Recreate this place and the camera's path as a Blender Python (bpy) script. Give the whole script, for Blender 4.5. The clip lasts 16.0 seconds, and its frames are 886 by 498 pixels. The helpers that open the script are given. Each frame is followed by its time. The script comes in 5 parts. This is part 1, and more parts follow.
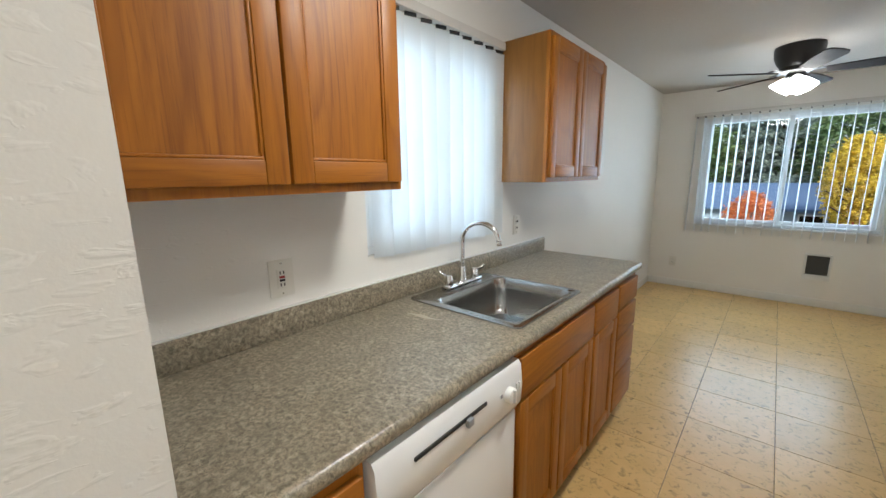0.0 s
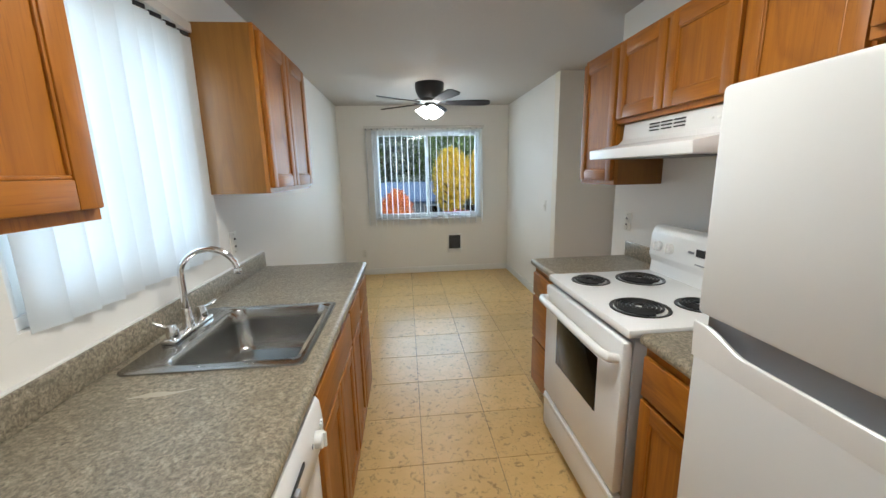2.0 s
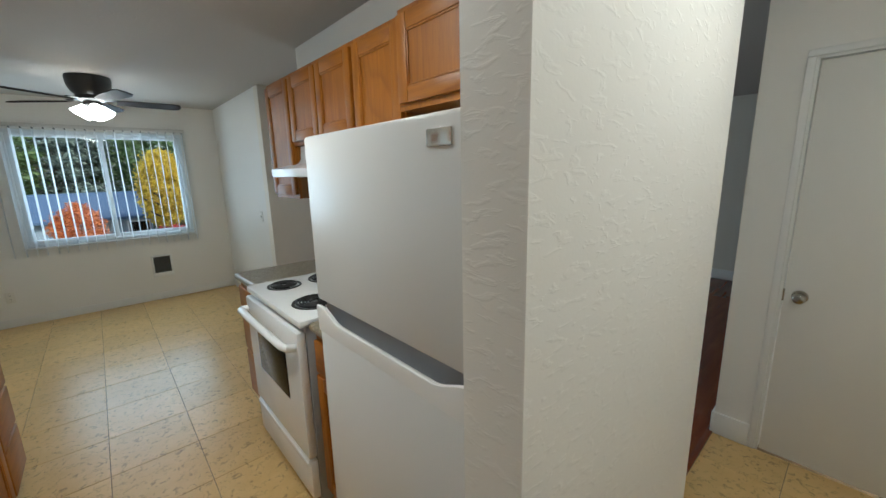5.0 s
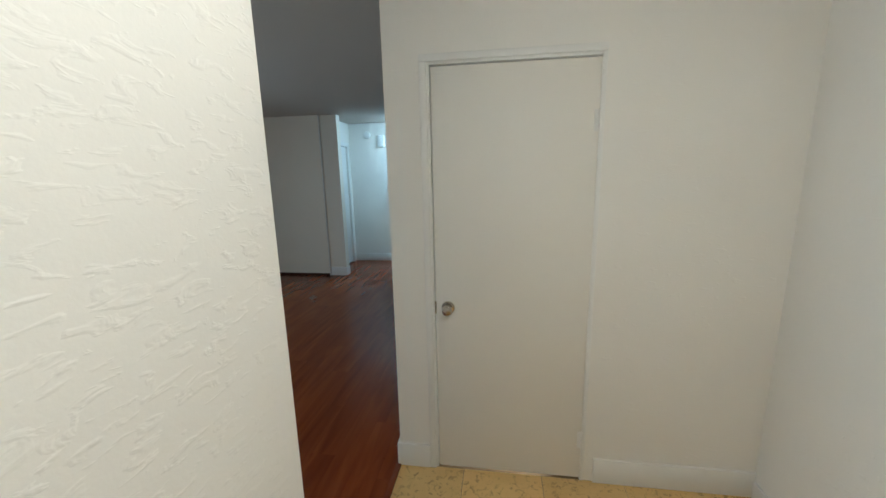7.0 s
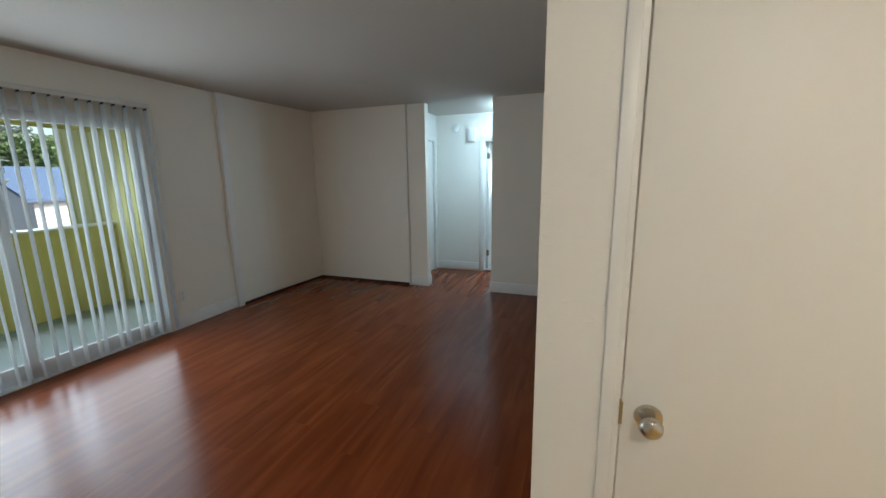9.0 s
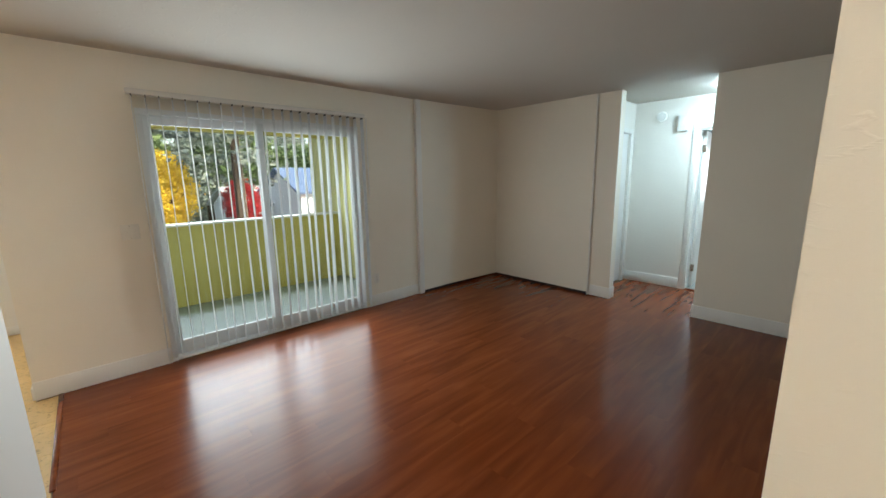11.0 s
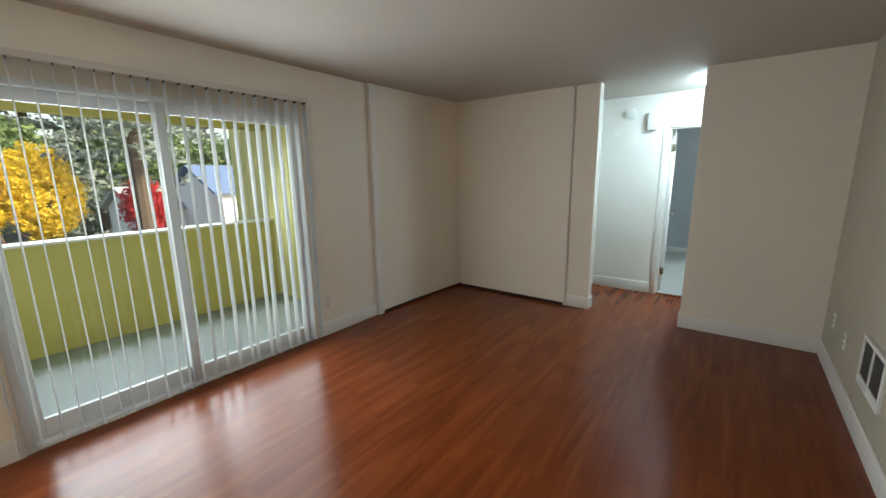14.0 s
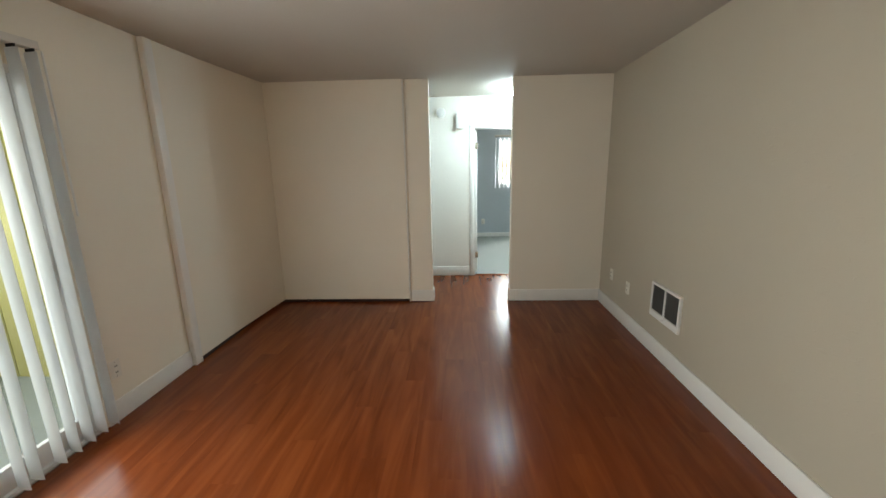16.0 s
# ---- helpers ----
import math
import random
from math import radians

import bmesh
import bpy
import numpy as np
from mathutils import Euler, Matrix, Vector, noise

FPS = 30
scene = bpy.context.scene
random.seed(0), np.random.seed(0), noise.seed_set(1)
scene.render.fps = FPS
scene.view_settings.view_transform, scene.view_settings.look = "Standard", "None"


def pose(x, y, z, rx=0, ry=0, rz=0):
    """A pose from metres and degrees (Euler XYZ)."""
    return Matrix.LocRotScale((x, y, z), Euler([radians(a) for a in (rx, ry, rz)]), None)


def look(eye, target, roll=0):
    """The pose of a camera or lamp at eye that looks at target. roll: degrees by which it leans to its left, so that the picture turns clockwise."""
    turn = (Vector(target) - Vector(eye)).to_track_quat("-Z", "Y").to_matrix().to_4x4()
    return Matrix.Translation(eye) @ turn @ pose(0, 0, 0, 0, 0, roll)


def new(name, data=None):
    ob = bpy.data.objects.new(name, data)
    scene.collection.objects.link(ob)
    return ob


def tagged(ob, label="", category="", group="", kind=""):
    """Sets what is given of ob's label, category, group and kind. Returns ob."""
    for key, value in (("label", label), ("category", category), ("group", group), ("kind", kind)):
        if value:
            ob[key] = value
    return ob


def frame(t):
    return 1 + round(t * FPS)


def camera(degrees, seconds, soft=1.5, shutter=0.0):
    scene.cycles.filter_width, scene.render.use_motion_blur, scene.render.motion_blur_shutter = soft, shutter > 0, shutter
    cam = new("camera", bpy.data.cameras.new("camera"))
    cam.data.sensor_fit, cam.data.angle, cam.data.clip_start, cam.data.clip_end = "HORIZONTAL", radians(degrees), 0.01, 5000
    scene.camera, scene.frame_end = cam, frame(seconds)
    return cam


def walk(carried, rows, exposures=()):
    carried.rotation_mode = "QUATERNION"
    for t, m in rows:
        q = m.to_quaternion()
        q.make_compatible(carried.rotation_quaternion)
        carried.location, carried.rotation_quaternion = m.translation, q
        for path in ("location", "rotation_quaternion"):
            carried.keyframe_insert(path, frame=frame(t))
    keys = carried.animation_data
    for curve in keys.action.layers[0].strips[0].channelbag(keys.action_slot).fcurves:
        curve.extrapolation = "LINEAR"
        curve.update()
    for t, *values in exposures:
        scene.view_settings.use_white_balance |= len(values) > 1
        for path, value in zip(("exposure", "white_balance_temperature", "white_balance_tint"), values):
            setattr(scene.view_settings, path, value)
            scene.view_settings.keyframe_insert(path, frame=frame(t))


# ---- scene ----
cam = camera(98.7, 16.0)
PATH = [
    (0, (0.293, 0.228, 1.469), (-0.999, 1.707, 1.091), -0.8),
    (0.5, (0.231, 0.205, 1.507), (-0.849, 1.842, 1.111), -0.6),
    (1, (0.163, 0.172, 1.504), (-0.473, 2.029, 1.121), -1.0),
    (1.5, (0.079, 0.199, 1.508), (-0.162, 2.146, 1.117), -1.2),
    (2, (0.006, 0.222, 1.51), (0.186, 2.174, 1.112), -1.3),
    (2.5, (-0.029, 0.215, 1.511), (0.515, 2.096, 1.107), -1.3),
    (3, (-0.048, 0.228, 1.498), (0.777, 2.002, 1.085), -1.4),
    (5.5, (0.321, -0.294, 1.576), (1.81, 0.984, 1.187), -1.2),
    (6, (0.461, -0.388, 1.557), (2.167, 0.586, 1.178), -1.2),
    (6.5, (0.679, -0.375, 1.543), (2.539, 0.252, 1.163), -1.2),
    (7, (0.969, -0.236, 1.566), (2.908, 0.056, 1.174), -1.2),
    (7.5, (1.258, -0.148, 1.565), (3.211, 0.013, 1.167), -1.2),
    (8, (1.477, -0.026, 1.565), (3.432, 0.127, 1.172), -0.7),
    (8.5, (1.662, 0.113, 1.543), (3.594, 0.459, 1.156), -0.7),
    (9, (1.773, 0.194, 1.505), (3.62, 0.865, 1.131), -0.8),
    (9.5, (1.843, 0.229, 1.512), (3.549, 1.206, 1.14), -0.8),
    (10, (1.894, 0.235, 1.491), (3.453, 1.435, 1.13), -0.9),
    (12.5, (2.085, 0.419, 1.572), (3.32, 1.944, 1.182), -1.1),
    (13, (2.129, 0.637, 1.583), (3.453, 2.084, 1.192), -1.0),
    (13.5, (2.183, 0.809, 1.576), (3.637, 2.123, 1.18), -0.9),
    (14, (2.245, 0.985, 1.533), (3.815, 2.163, 1.149), -0.8),
    (14.5, (2.253, 1.24, 1.522), (3.956, 2.216, 1.14), -0.9),
    (15, (2.231, 1.466, 1.521), (4.096, 2.078, 1.137), -1.0),
    (15.5, (2.266, 1.675, 1.518), (4.205, 1.958, 1.121), -1.0),
    (16, (2.299, 1.852, 1.534), (4.253, 1.933, 1.113), -1.1),
]
EXPOSURES = [(0.0, 0.78, 6100, 6), (3.0, 0.80, 6150, 6), (5.5, 0.18, 5700, -1), (6.0, 0.03, 5600, -2), (6.5, 0.52, 5800, 1), (7.0, 0.80, 5950, 2), (8.0, 1.16, 6200, 4),
             (9.0, 1.15, 6550, 7), (10.0, 1.38, 6950, 8), (12.5, 1.56, 7600, 9), (14.0, 1.56, 7500, 10), (14.6, 1.57, 8700, 12), (15.0, 1.50, 8800, 12), (16.0, 1.72, 8300, 12)]

walk(cam, [(t, look(eye, target, roll)) for t, eye, target, roll in PATH], EXPOSURES)
# ---- light ----
SKY, SUN = 0.15, 2.8
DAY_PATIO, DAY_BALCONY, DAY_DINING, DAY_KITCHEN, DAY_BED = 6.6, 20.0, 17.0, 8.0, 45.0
LAMP, KITCHENLAMP, FANLAMP, HALLLAMP = 39.0, 41.0, 12.0, 54.0
world = bpy.data.worlds.new("world")
scene.world = world
world.use_nodes = True
wn = world.node_tree.nodes
sky = wn.new("ShaderNodeTexSky")
sky.sky_type = "NISHITA"
sky.sun_disc = False
sky.sun_elevation, sky.sun_rotation = radians(38), radians(150)
sky.air_density, sky.dust_density, sky.ozone_density = 1.0, 3.0, 1.0
world.node_tree.links.new(sky.outputs[0], wn["Background"].inputs[0])
wn["Background"].inputs[1].default_value = SKY
sun_data = bpy.data.lights.new("sun", "SUN")
sun_data.energy, sun_data.angle, sun_data.color = SUN, radians(12), (1.0, 0.96, 0.9)
sun = new("sun", sun_data)
sun.matrix_world = look((0, 0, 0), (-math.sin(radians(150)) * math.cos(radians(38)), -math.cos(radians(150)) * math.cos(radians(38)), -math.sin(radians(38))))



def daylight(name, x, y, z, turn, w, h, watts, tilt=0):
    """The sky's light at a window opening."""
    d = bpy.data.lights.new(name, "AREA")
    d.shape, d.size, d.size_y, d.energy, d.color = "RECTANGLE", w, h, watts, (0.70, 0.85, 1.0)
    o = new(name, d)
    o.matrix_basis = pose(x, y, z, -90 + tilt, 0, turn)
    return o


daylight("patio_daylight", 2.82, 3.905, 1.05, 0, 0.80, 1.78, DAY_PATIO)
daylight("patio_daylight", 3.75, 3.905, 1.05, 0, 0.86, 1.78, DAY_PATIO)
daylight("patio_glass_daylight", 2.82, 4.16, 1.05, 0, 0.80, 1.78, DAY_PATIO * 0.27)
daylight("patio_glass_daylight", 3.75, 4.16, 1.05, 0, 0.86, 1.78, DAY_PATIO * 0.27)
daylight("balcony_daylight", 3.10, 5.86, 1.52, 0, 2.6, 1.0, DAY_BALCONY, 28)
daylight("dining_daylight", 0.33, 6.06, 1.47, 0, 1.5, 1.2, DAY_DINING)
daylight("dining_daylight", 0.33, 5.80, 1.47, 0, 1.45, 1.15, DAY_DINING * 0.2)
daylight("kitchen_daylight", -1.075, 1.635, 1.60, 90, 0.82, 0.92, DAY_KITCHEN)
daylight("bedroom_daylight", 10.85, 0.365, 1.62, -90, 1.15, 0.9, DAY_BED)

# ---- materials ----
def tree_of(name):
    m = bpy.data.materials.new(name)
    m.use_nodes = True
    return m, m.node_tree.nodes, m.node_tree.links, m.node_tree.nodes["Principled BSDF"]


def mixed(n, l, fac, a, b):
    mix = n.new("ShaderNodeMix")
    mix.data_type = "RGBA"
    if fac is not None:
        l.new(fac, mix.inputs[0])
    for k, v in ((6, a), (7, b)):
        if isinstance(v, tuple):
            mix.inputs[k].default_value = (*v, 1)
        else:
            l.new(v, mix.inputs[k])
    return mix.outputs[2]


def noisy(n, l, vec, scale, detail=4, rough=0.55, dist=0.0):
    t = n.new("ShaderNodeTexNoise")
    t.inputs["Scale"].default_value, t.inputs["Detail"].default_value = scale, detail
    t.inputs["Roughness"].default_value, t.inputs["Distortion"].default_value = rough, dist
    l.new(vec, t.inputs["Vector"])
    return t.outputs["Fac"]


def ramped(n, l, fac, *stops):
    r = n.new("ShaderNodeValToRGB")
    while len(r.color_ramp.elements) < len(stops):
        r.color_ramp.elements.new(0.5)
    for e, (p, c) in zip(r.color_ramp.elements, stops):
        e.position = p
        e.color = (*c, 1) if isinstance(c, tuple) else (c, c, c, 1)
    l.new(fac, r.inputs[0])
    return r.outputs[0]


def place(n, l, kind="Object", scale=(1, 1, 1)):
    c = n.new("ShaderNodeTexCoord")
    m = n.new("ShaderNodeMapping")
    m.inputs["Scale"].default_value = scale
    l.new(c.outputs[kind], m.inputs[0])
    return m.outputs[0]


def spot(n, l, scale=(1, 1, 1)):
    g = n.new("ShaderNodeNewGeometry")
    m = n.new("ShaderNodeMapping")
    m.inputs["Scale"].default_value = scale
    l.new(g.outputs["Position"], m.inputs[0])
    return m.outputs[0]


def bumped(n, l, bsdf, height, strength, distance):
    b = n.new("ShaderNodeBump")
    b.inputs["Strength"].default_value, b.inputs["Distance"].default_value = strength, distance
    l.new(height, b.inputs["Height"])
    l.new(b.outputs[0], bsdf.inputs["Normal"])


def paint(name, colour, rough=0.55, bump=0.20, scale=1.0, cover=0.60):
    """Knock-down textured wall paint."""
    m, n, l, b = tree_of(name)
    p = spot(n, l)
    q = spot(n, l, (14 * scale, 14 * scale, 36 * scale))
    blobs = ramped(n, l, noisy(n, l, q, 1.6, 3, 0.5, 0.6), (cover, 0.0), (cover + 0.13, 1.0))
    fine = noisy(n, l, p, 160, 2)
    h = n.new("ShaderNodeMath")
    h.operation = "MULTIPLY_ADD"
    l.new(fine, h.inputs[0])
    h.inputs[1].default_value = 0.25
    l.new(blobs, h.inputs[2])
    bumped(n, l, b, h.outputs[0], bump, 0.004)
    stain = noisy(n, l, p, 1.3, 3)
    dark = tuple(c * 0.93 for c in colour)
    l.new(mixed(n, l, stain, dark, colour), b.inputs["Base Color"])
    b.inputs["Roughness"].default_value = rough
    return m


def plain(name, colour, rough=0.4, metal=0.0, vary=0.06, scale=6.0, bump=0.0, bscale=200.0):
    m, n, l, b = tree_of(name)
    p = place(n, l)
    lo = tuple(c * (1 - vary) for c in colour)
    l.new(mixed(n, l, noisy(n, l, p, scale, 5), lo, colour), b.inputs["Base Color"])
    l.new(ramped(n, l, noisy(n, l, p, scale * 4, 4), (0.3, rough * 0.96), (0.7, min(1, rough * 1.04))), b.inputs["Roughness"])
    b.inputs["Metallic"].default_value = metal
    if bump:
        bumped(n, l, b, noisy(n, l, p, bscale, 3), bump, 0.001)
    return m


def oak(name, axis, light=(0.39, 0.136, 0.008), dark=(0.17, 0.049, 0.003), rough=0.44):
    """Honey-stained oak with its grain along an axis of the piece."""
    m, n, l, b = tree_of(name)
    s = [26.0, 26.0, 26.0]
    s[axis] = 1.3
    o = n.new("ShaderNodeObjectInfo")
    c = n.new("ShaderNodeTexCoord")
    add = n.new("ShaderNodeVectorMath")
    add.operation = "MULTIPLY_ADD"
    l.new(o.outputs["Random"], add.inputs[0])
    add.inputs[1].default_value = (7.0, 3.0, 5.0)
    l.new(c.outputs["Object"], add.inputs[2])
    mp = n.new("ShaderNodeMapping")
    mp.inputs["Scale"].default_value = s
    l.new(add.outputs[0], mp.inputs[0])
    s2 = [3.0, 3.0, 3.0]
    s2[axis] = 0.5
    mp2 = n.new("ShaderNodeMapping")
    mp2.inputs["Scale"].default_value = s2
    l.new(add.outputs[0], mp2.inputs[0])
    grain = noisy(n, l, mp.outputs[0], 2.2, 6, 0.65, 0.5)
    broad = noisy(n, l, mp2.outputs[0], 2.0, 3, 0.5, 1.4)
    s3 = [150.0, 150.0, 150.0]
    s3[axis] = 5.0
    mp3 = n.new("ShaderNodeMapping")
    mp3.inputs["Scale"].default_value = s3
    l.new(add.outputs[0], mp3.inputs[0])
    pores = noisy(n, l, mp3.outputs[0], 1.5, 3, 0.6)
    col = mixed(n, l, ramped(n, l, grain, (0.30, 0.35), (0.62, 1.0)), dark, light)
    s4 = [3.4, 3.4, 3.4]
    s4[axis] = 0.55
    mp4 = n.new("ShaderNodeMapping")
    mp4.inputs["Scale"].default_value = s4
    l.new(add.outputs[0], mp4.inputs[0])
    rings = n.new("ShaderNodeMath")
    rings.operation = "MULTIPLY"
    l.new(noisy(n, l, mp4.outputs[0], 1.1, 2, 0.35, 0.25), rings.inputs[0])
    rings.inputs[1].default_value = 15.0
    ring = n.new("ShaderNodeMath")
    ring.operation = "FRACT"
    l.new(rings.outputs[0], ring.inputs[0])
    col = mixed(n, l, ramped(n, l, ring.outputs[0], (0.0, 0.55), (0.25, 0.12), (0.85, 0.0), (1.0, 0.55)), col, dark)
    col2 = mixed(n, l, ramped(n, l, broad, (0.3, 0.0), (0.7, 0.6)), col, light)
    col3 = mixed(n, l, ramped(n, l, pores, (0.34, 0.40), (0.44, 0.0)), col2, dark)
    l.new(col3, b.inputs["Base Color"])
    b.inputs["Roughness"].default_value = rough
    bumped(n, l, b, grain, 0.06, 0.001)
    return m


def laminate_top():
    """Grey-brown speckled counter laminate."""
    m, n, l, b = tree_of("speckled_laminate")
    p = spot(n, l)
    a = noisy(n, l, p, 85, 6, 0.75, 0.5)
    c = noisy(n, l, p, 210, 4, 0.65)
    d = noisy(n, l, p, 16, 4, 0.6, 0.8)
    col = ramped(n, l, a, (0.33, (0.075, 0.065, 0.045)), (0.46, (0.22, 0.185, 0.13)), (0.56, (0.36, 0.305, 0.22)), (0.70, (0.56, 0.49, 0.38)))
    col = mixed(n, l, ramped(n, l, c, (0.60, 0.0), (0.70, 0.7)), col, (0.50, 0.45, 0.36))
    col = mixed(n, l, ramped(n, l, d, (0.40, 0.0), (0.65, 0.5)), col, (0.155, 0.138, 0.10))
    l.new(col, b.inputs["Base Color"])
    l.new(ramped(n, l, a, (0.3, 0.38), (0.7, 0.26)), b.inputs["Roughness"])
    bumped(n, l, b, a, 0.08, 0.001)
    return m


def tile_stone():
    m, n, l, b = tree_of("cork_coloured_tile")
    p = spot(n, l)
    o = n.new("ShaderNodeObjectInfo")
    fleck = noisy(n, l, p, 27, 5, 0.68, 1.0)
    cloud = noisy(n, l, p, 9, 4)
    col = mixed(n, l, cloud, (0.61, 0.385, 0.135), (0.76, 0.52, 0.22))
    col = mixed(n, l, ramped(n, l, fleck, (0.33, 0.8), (0.46, 0.0)), col, (0.27, 0.155, 0.05))
    tone = n.new("ShaderNodeHueSaturation")
    l.new(col, tone.inputs["Color"])
    l.new(ramped(n, l, o.outputs["Random"], (0.0, 0.93), (1.0, 1.07)), tone.inputs["Value"])
    l.new(tone.outputs[0], b.inputs["Base Color"])
    b.inputs["Roughness"].default_value = 0.30
    bumped(n, l, b, noisy(n, l, p, 14, 3), 0.05, 0.002)
    return m


def plank_wood():
    """Red-brown glossy laminate plank, grain along x."""
    m, n, l, b = tree_of("cherry_laminate")
    o = n.new("ShaderNodeObjectInfo")
    g = n.new("ShaderNodeNewGeometry")
    add = n.new("ShaderNodeVectorMath")
    add.operation = "MULTIPLY_ADD"
    l.new(o.outputs["Random"], add.inputs[0])
    add.inputs[1].default_value = (9.0, 4.0, 2.0)
    l.new(g.outputs["Position"], add.inputs[2])
    a = n.new("ShaderNodeMapping")
    a.inputs["Scale"].default_value = (0.7, 6, 1)
    l.new(add.outputs[0], a.inputs[0])
    grain = noisy(n, l, a.outputs[0], 1.8, 2, 0.5, 0.9)
    c = n.new("ShaderNodeMapping")
    c.inputs["Scale"].default_value = (1.2, 14, 1)
    l.new(add.outputs[0], c.inputs[0])
    pore = noisy(n, l, c.outputs[0], 2.0, 3)
    col = ramped(n, l, grain, (0.25, (0.140, 0.028, 0.007)), (0.50, (0.190, 0.041, 0.011)), (0.78, (0.250, 0.062, 0.017)))
    col = mixed(n, l, ramped(n, l, pore, (0.3, 0.12), (0.5, 0.0)), col, (0.10, 0.020, 0.006))
    tone = n.new("ShaderNodeHueSaturation")
    l.new(col, tone.inputs["Color"])
    l.new(ramped(n, l, o.outputs["Random"], (0.0, 0.97), (1.0, 1.03)), tone.inputs["Value"])
    l.new(tone.outputs[0], b.inputs["Base Color"])
    b.inputs["Roughness"].default_value = 0.22
    b.inputs["Specular IOR Level"].default_value = 0.27
    return m


def glow(name, colour, strength):
    m, n, l, b = tree_of(name)
    b.inputs["Base Color"].default_value = (0.9, 0.88, 0.84, 1)
    b.inputs["Roughness"].default_value = 0.3
    b.inputs["Emission Color"].default_value = (*colour, 1)
    b.inputs["Emission Strength"].default_value = strength
    return m


def pane_glass(name, tint=(1, 1, 1)):
    m, n, l, b = tree_of(name)
    n.remove(b)
    t, g, mx = n.new("ShaderNodeBsdfTransparent"), n.new("ShaderNodeBsdfGlossy"), n.new("ShaderNodeMixShader")
    w, p, f = n.new("ShaderNodeLayerWeight"), n.new("ShaderNodeMath"), n.new("ShaderNodeMath")
    t.inputs[0].default_value = (*tint, 1)
    g.inputs["Roughness"].default_value = 0.01
    p.operation, f.operation = "POWER", "MULTIPLY_ADD"
    l.new(w.outputs["Facing"], p.inputs[0])
    p.inputs[1].default_value = 5.0
    l.new(p.outputs[0], f.inputs[0])
    f.inputs[1].default_value, f.inputs[2].default_value = 0.8, 0.025
    l.new(f.outputs[0], mx.inputs[0])
    l.new(t.outputs[0], mx.inputs[1])
    l.new(g.outputs[0], mx.inputs[2])
    l.new(mx.outputs[0], n["Material Output"].inputs[0])
    return m


def vane_plastic():
    """White slightly see-through blind vane."""
    m, n, l, b = tree_of("white_blind_vane")
    b.inputs["Base Color"].default_value = (0.80, 0.80, 0.78, 1)
    b.inputs["Roughness"].default_value = 0.5
    t, mx = n.new("ShaderNodeBsdfTranslucent"), n.new("ShaderNodeMixShader")
    t.inputs[0].default_value = (0.80, 0.84, 0.87, 1)
    mx.inputs[0].default_value = 0.46
    l.new(b.outputs[0], mx.inputs[1])
    l.new(t.outputs[0], mx.inputs[2])
    l.new(mx.outputs[0], n["Material Output"].inputs[0])
    bumped(n, l, b, noisy(n, l, place(n, l, "Object", (60, 60, 2)), 2, 3), 0.1, 0.001)
    return m


def leafy(name, lo, hi):
    m, n, l, b = tree_of(name)
    g = n.new("ShaderNodeNewGeometry")
    l.new(ramped(n, l, g.outputs["Random Per Island"], (0.0, lo), (1.0, hi)), b.inputs["Base Color"])
    b.inputs["Roughness"].default_value = 0.6
    t, mx = n.new("ShaderNodeBsdfTranslucent"), n.new("ShaderNodeMixShader")
    l.new(ramped(n, l, g.outputs["Random Per Island"], (0.0, lo), (1.0, hi)), t.inputs[0])
    mx.inputs[0].default_value = 0.3
    l.new(b.outputs[0], mx.inputs[1])
    l.new(t.outputs[0], mx.inputs[2])
    l.new(mx.outputs[0], n["Material Output"].inputs[0])
    return m


WHITE = paint("white_wall_paint", (0.85, 0.825, 0.775))
# white living room walls, with the lamps' warm light mixed into the colour
WARMLIT = paint("warm_lit_white_paint", (0.85, 0.795, 0.695))
KNOCKDOWN = paint("heavy_knockdown_white_paint", (0.83, 0.81, 0.77), 0.5, 0.17, 1.0, 0.54)
GREIGE = paint("greige_wall_paint", (0.50, 0.448, 0.36))
BLUEGREY = paint("pale_blue_grey_paint", (0.55, 0.62, 0.66))
CEILING = paint("ceiling_texture", (0.53, 0.49, 0.44), 0.8, 0.5, 1.6)
TRIM = plain("white_trim_paint", (0.82, 0.81, 0.78), 0.35, bump=0.05, bscale=60)
DOORPAINT = plain("white_door_paint", (0.79, 0.76, 0.70), 0.5, vary=0.05, scale=2.0, bump=0.08, bscale=40)
OAK_V, OAK_H, OAK_Y = oak("oak_upright", 2), oak("oak_level", 0), oak("oak_deep", 1)
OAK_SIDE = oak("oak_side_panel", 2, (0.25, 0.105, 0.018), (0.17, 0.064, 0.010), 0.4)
COUNTER = laminate_top()
TILE, PLANK = tile_stone(), plank_wood()
GROUT = plain("brown_grout", (0.24, 0.165, 0.09), 0.85, bump=0.3)
PLANKBED = plain("plank_underlay", (0.075, 0.02, 0.007), 0.5)
# near-black colour that stands for the shade inside gaps
GAP_SHADE = plain("dark_gap_shade", (0.03, 0.012, 0.007), 0.8)
ENAMEL = plain("white_enamel", (0.83, 0.83, 0.82), 0.22, vary=0.02)
PLASTIC = plain("white_plastic", (0.80, 0.80, 0.78), 0.35, vary=0.03)
GREYPLASTIC = plain("grey_plastic", (0.30, 0.31, 0.33), 0.35)
STEEL = plain("brushed_steel", (0.42, 0.42, 0.41), 0.22, 1.0, 0.03, 3)
CHROME = plain("chrome", (0.85, 0.85, 0.86), 0.07, 1.0, 0.02)
NICKEL = plain("satin_nickel", (0.55, 0.51, 0.44), 0.25, 1.0)
BLACK = plain("black_metal", (0.018, 0.017, 0.016), 0.35)
COIL = plain("burner_coil", (0.03, 0.03, 0.03), 0.45, 0.3)
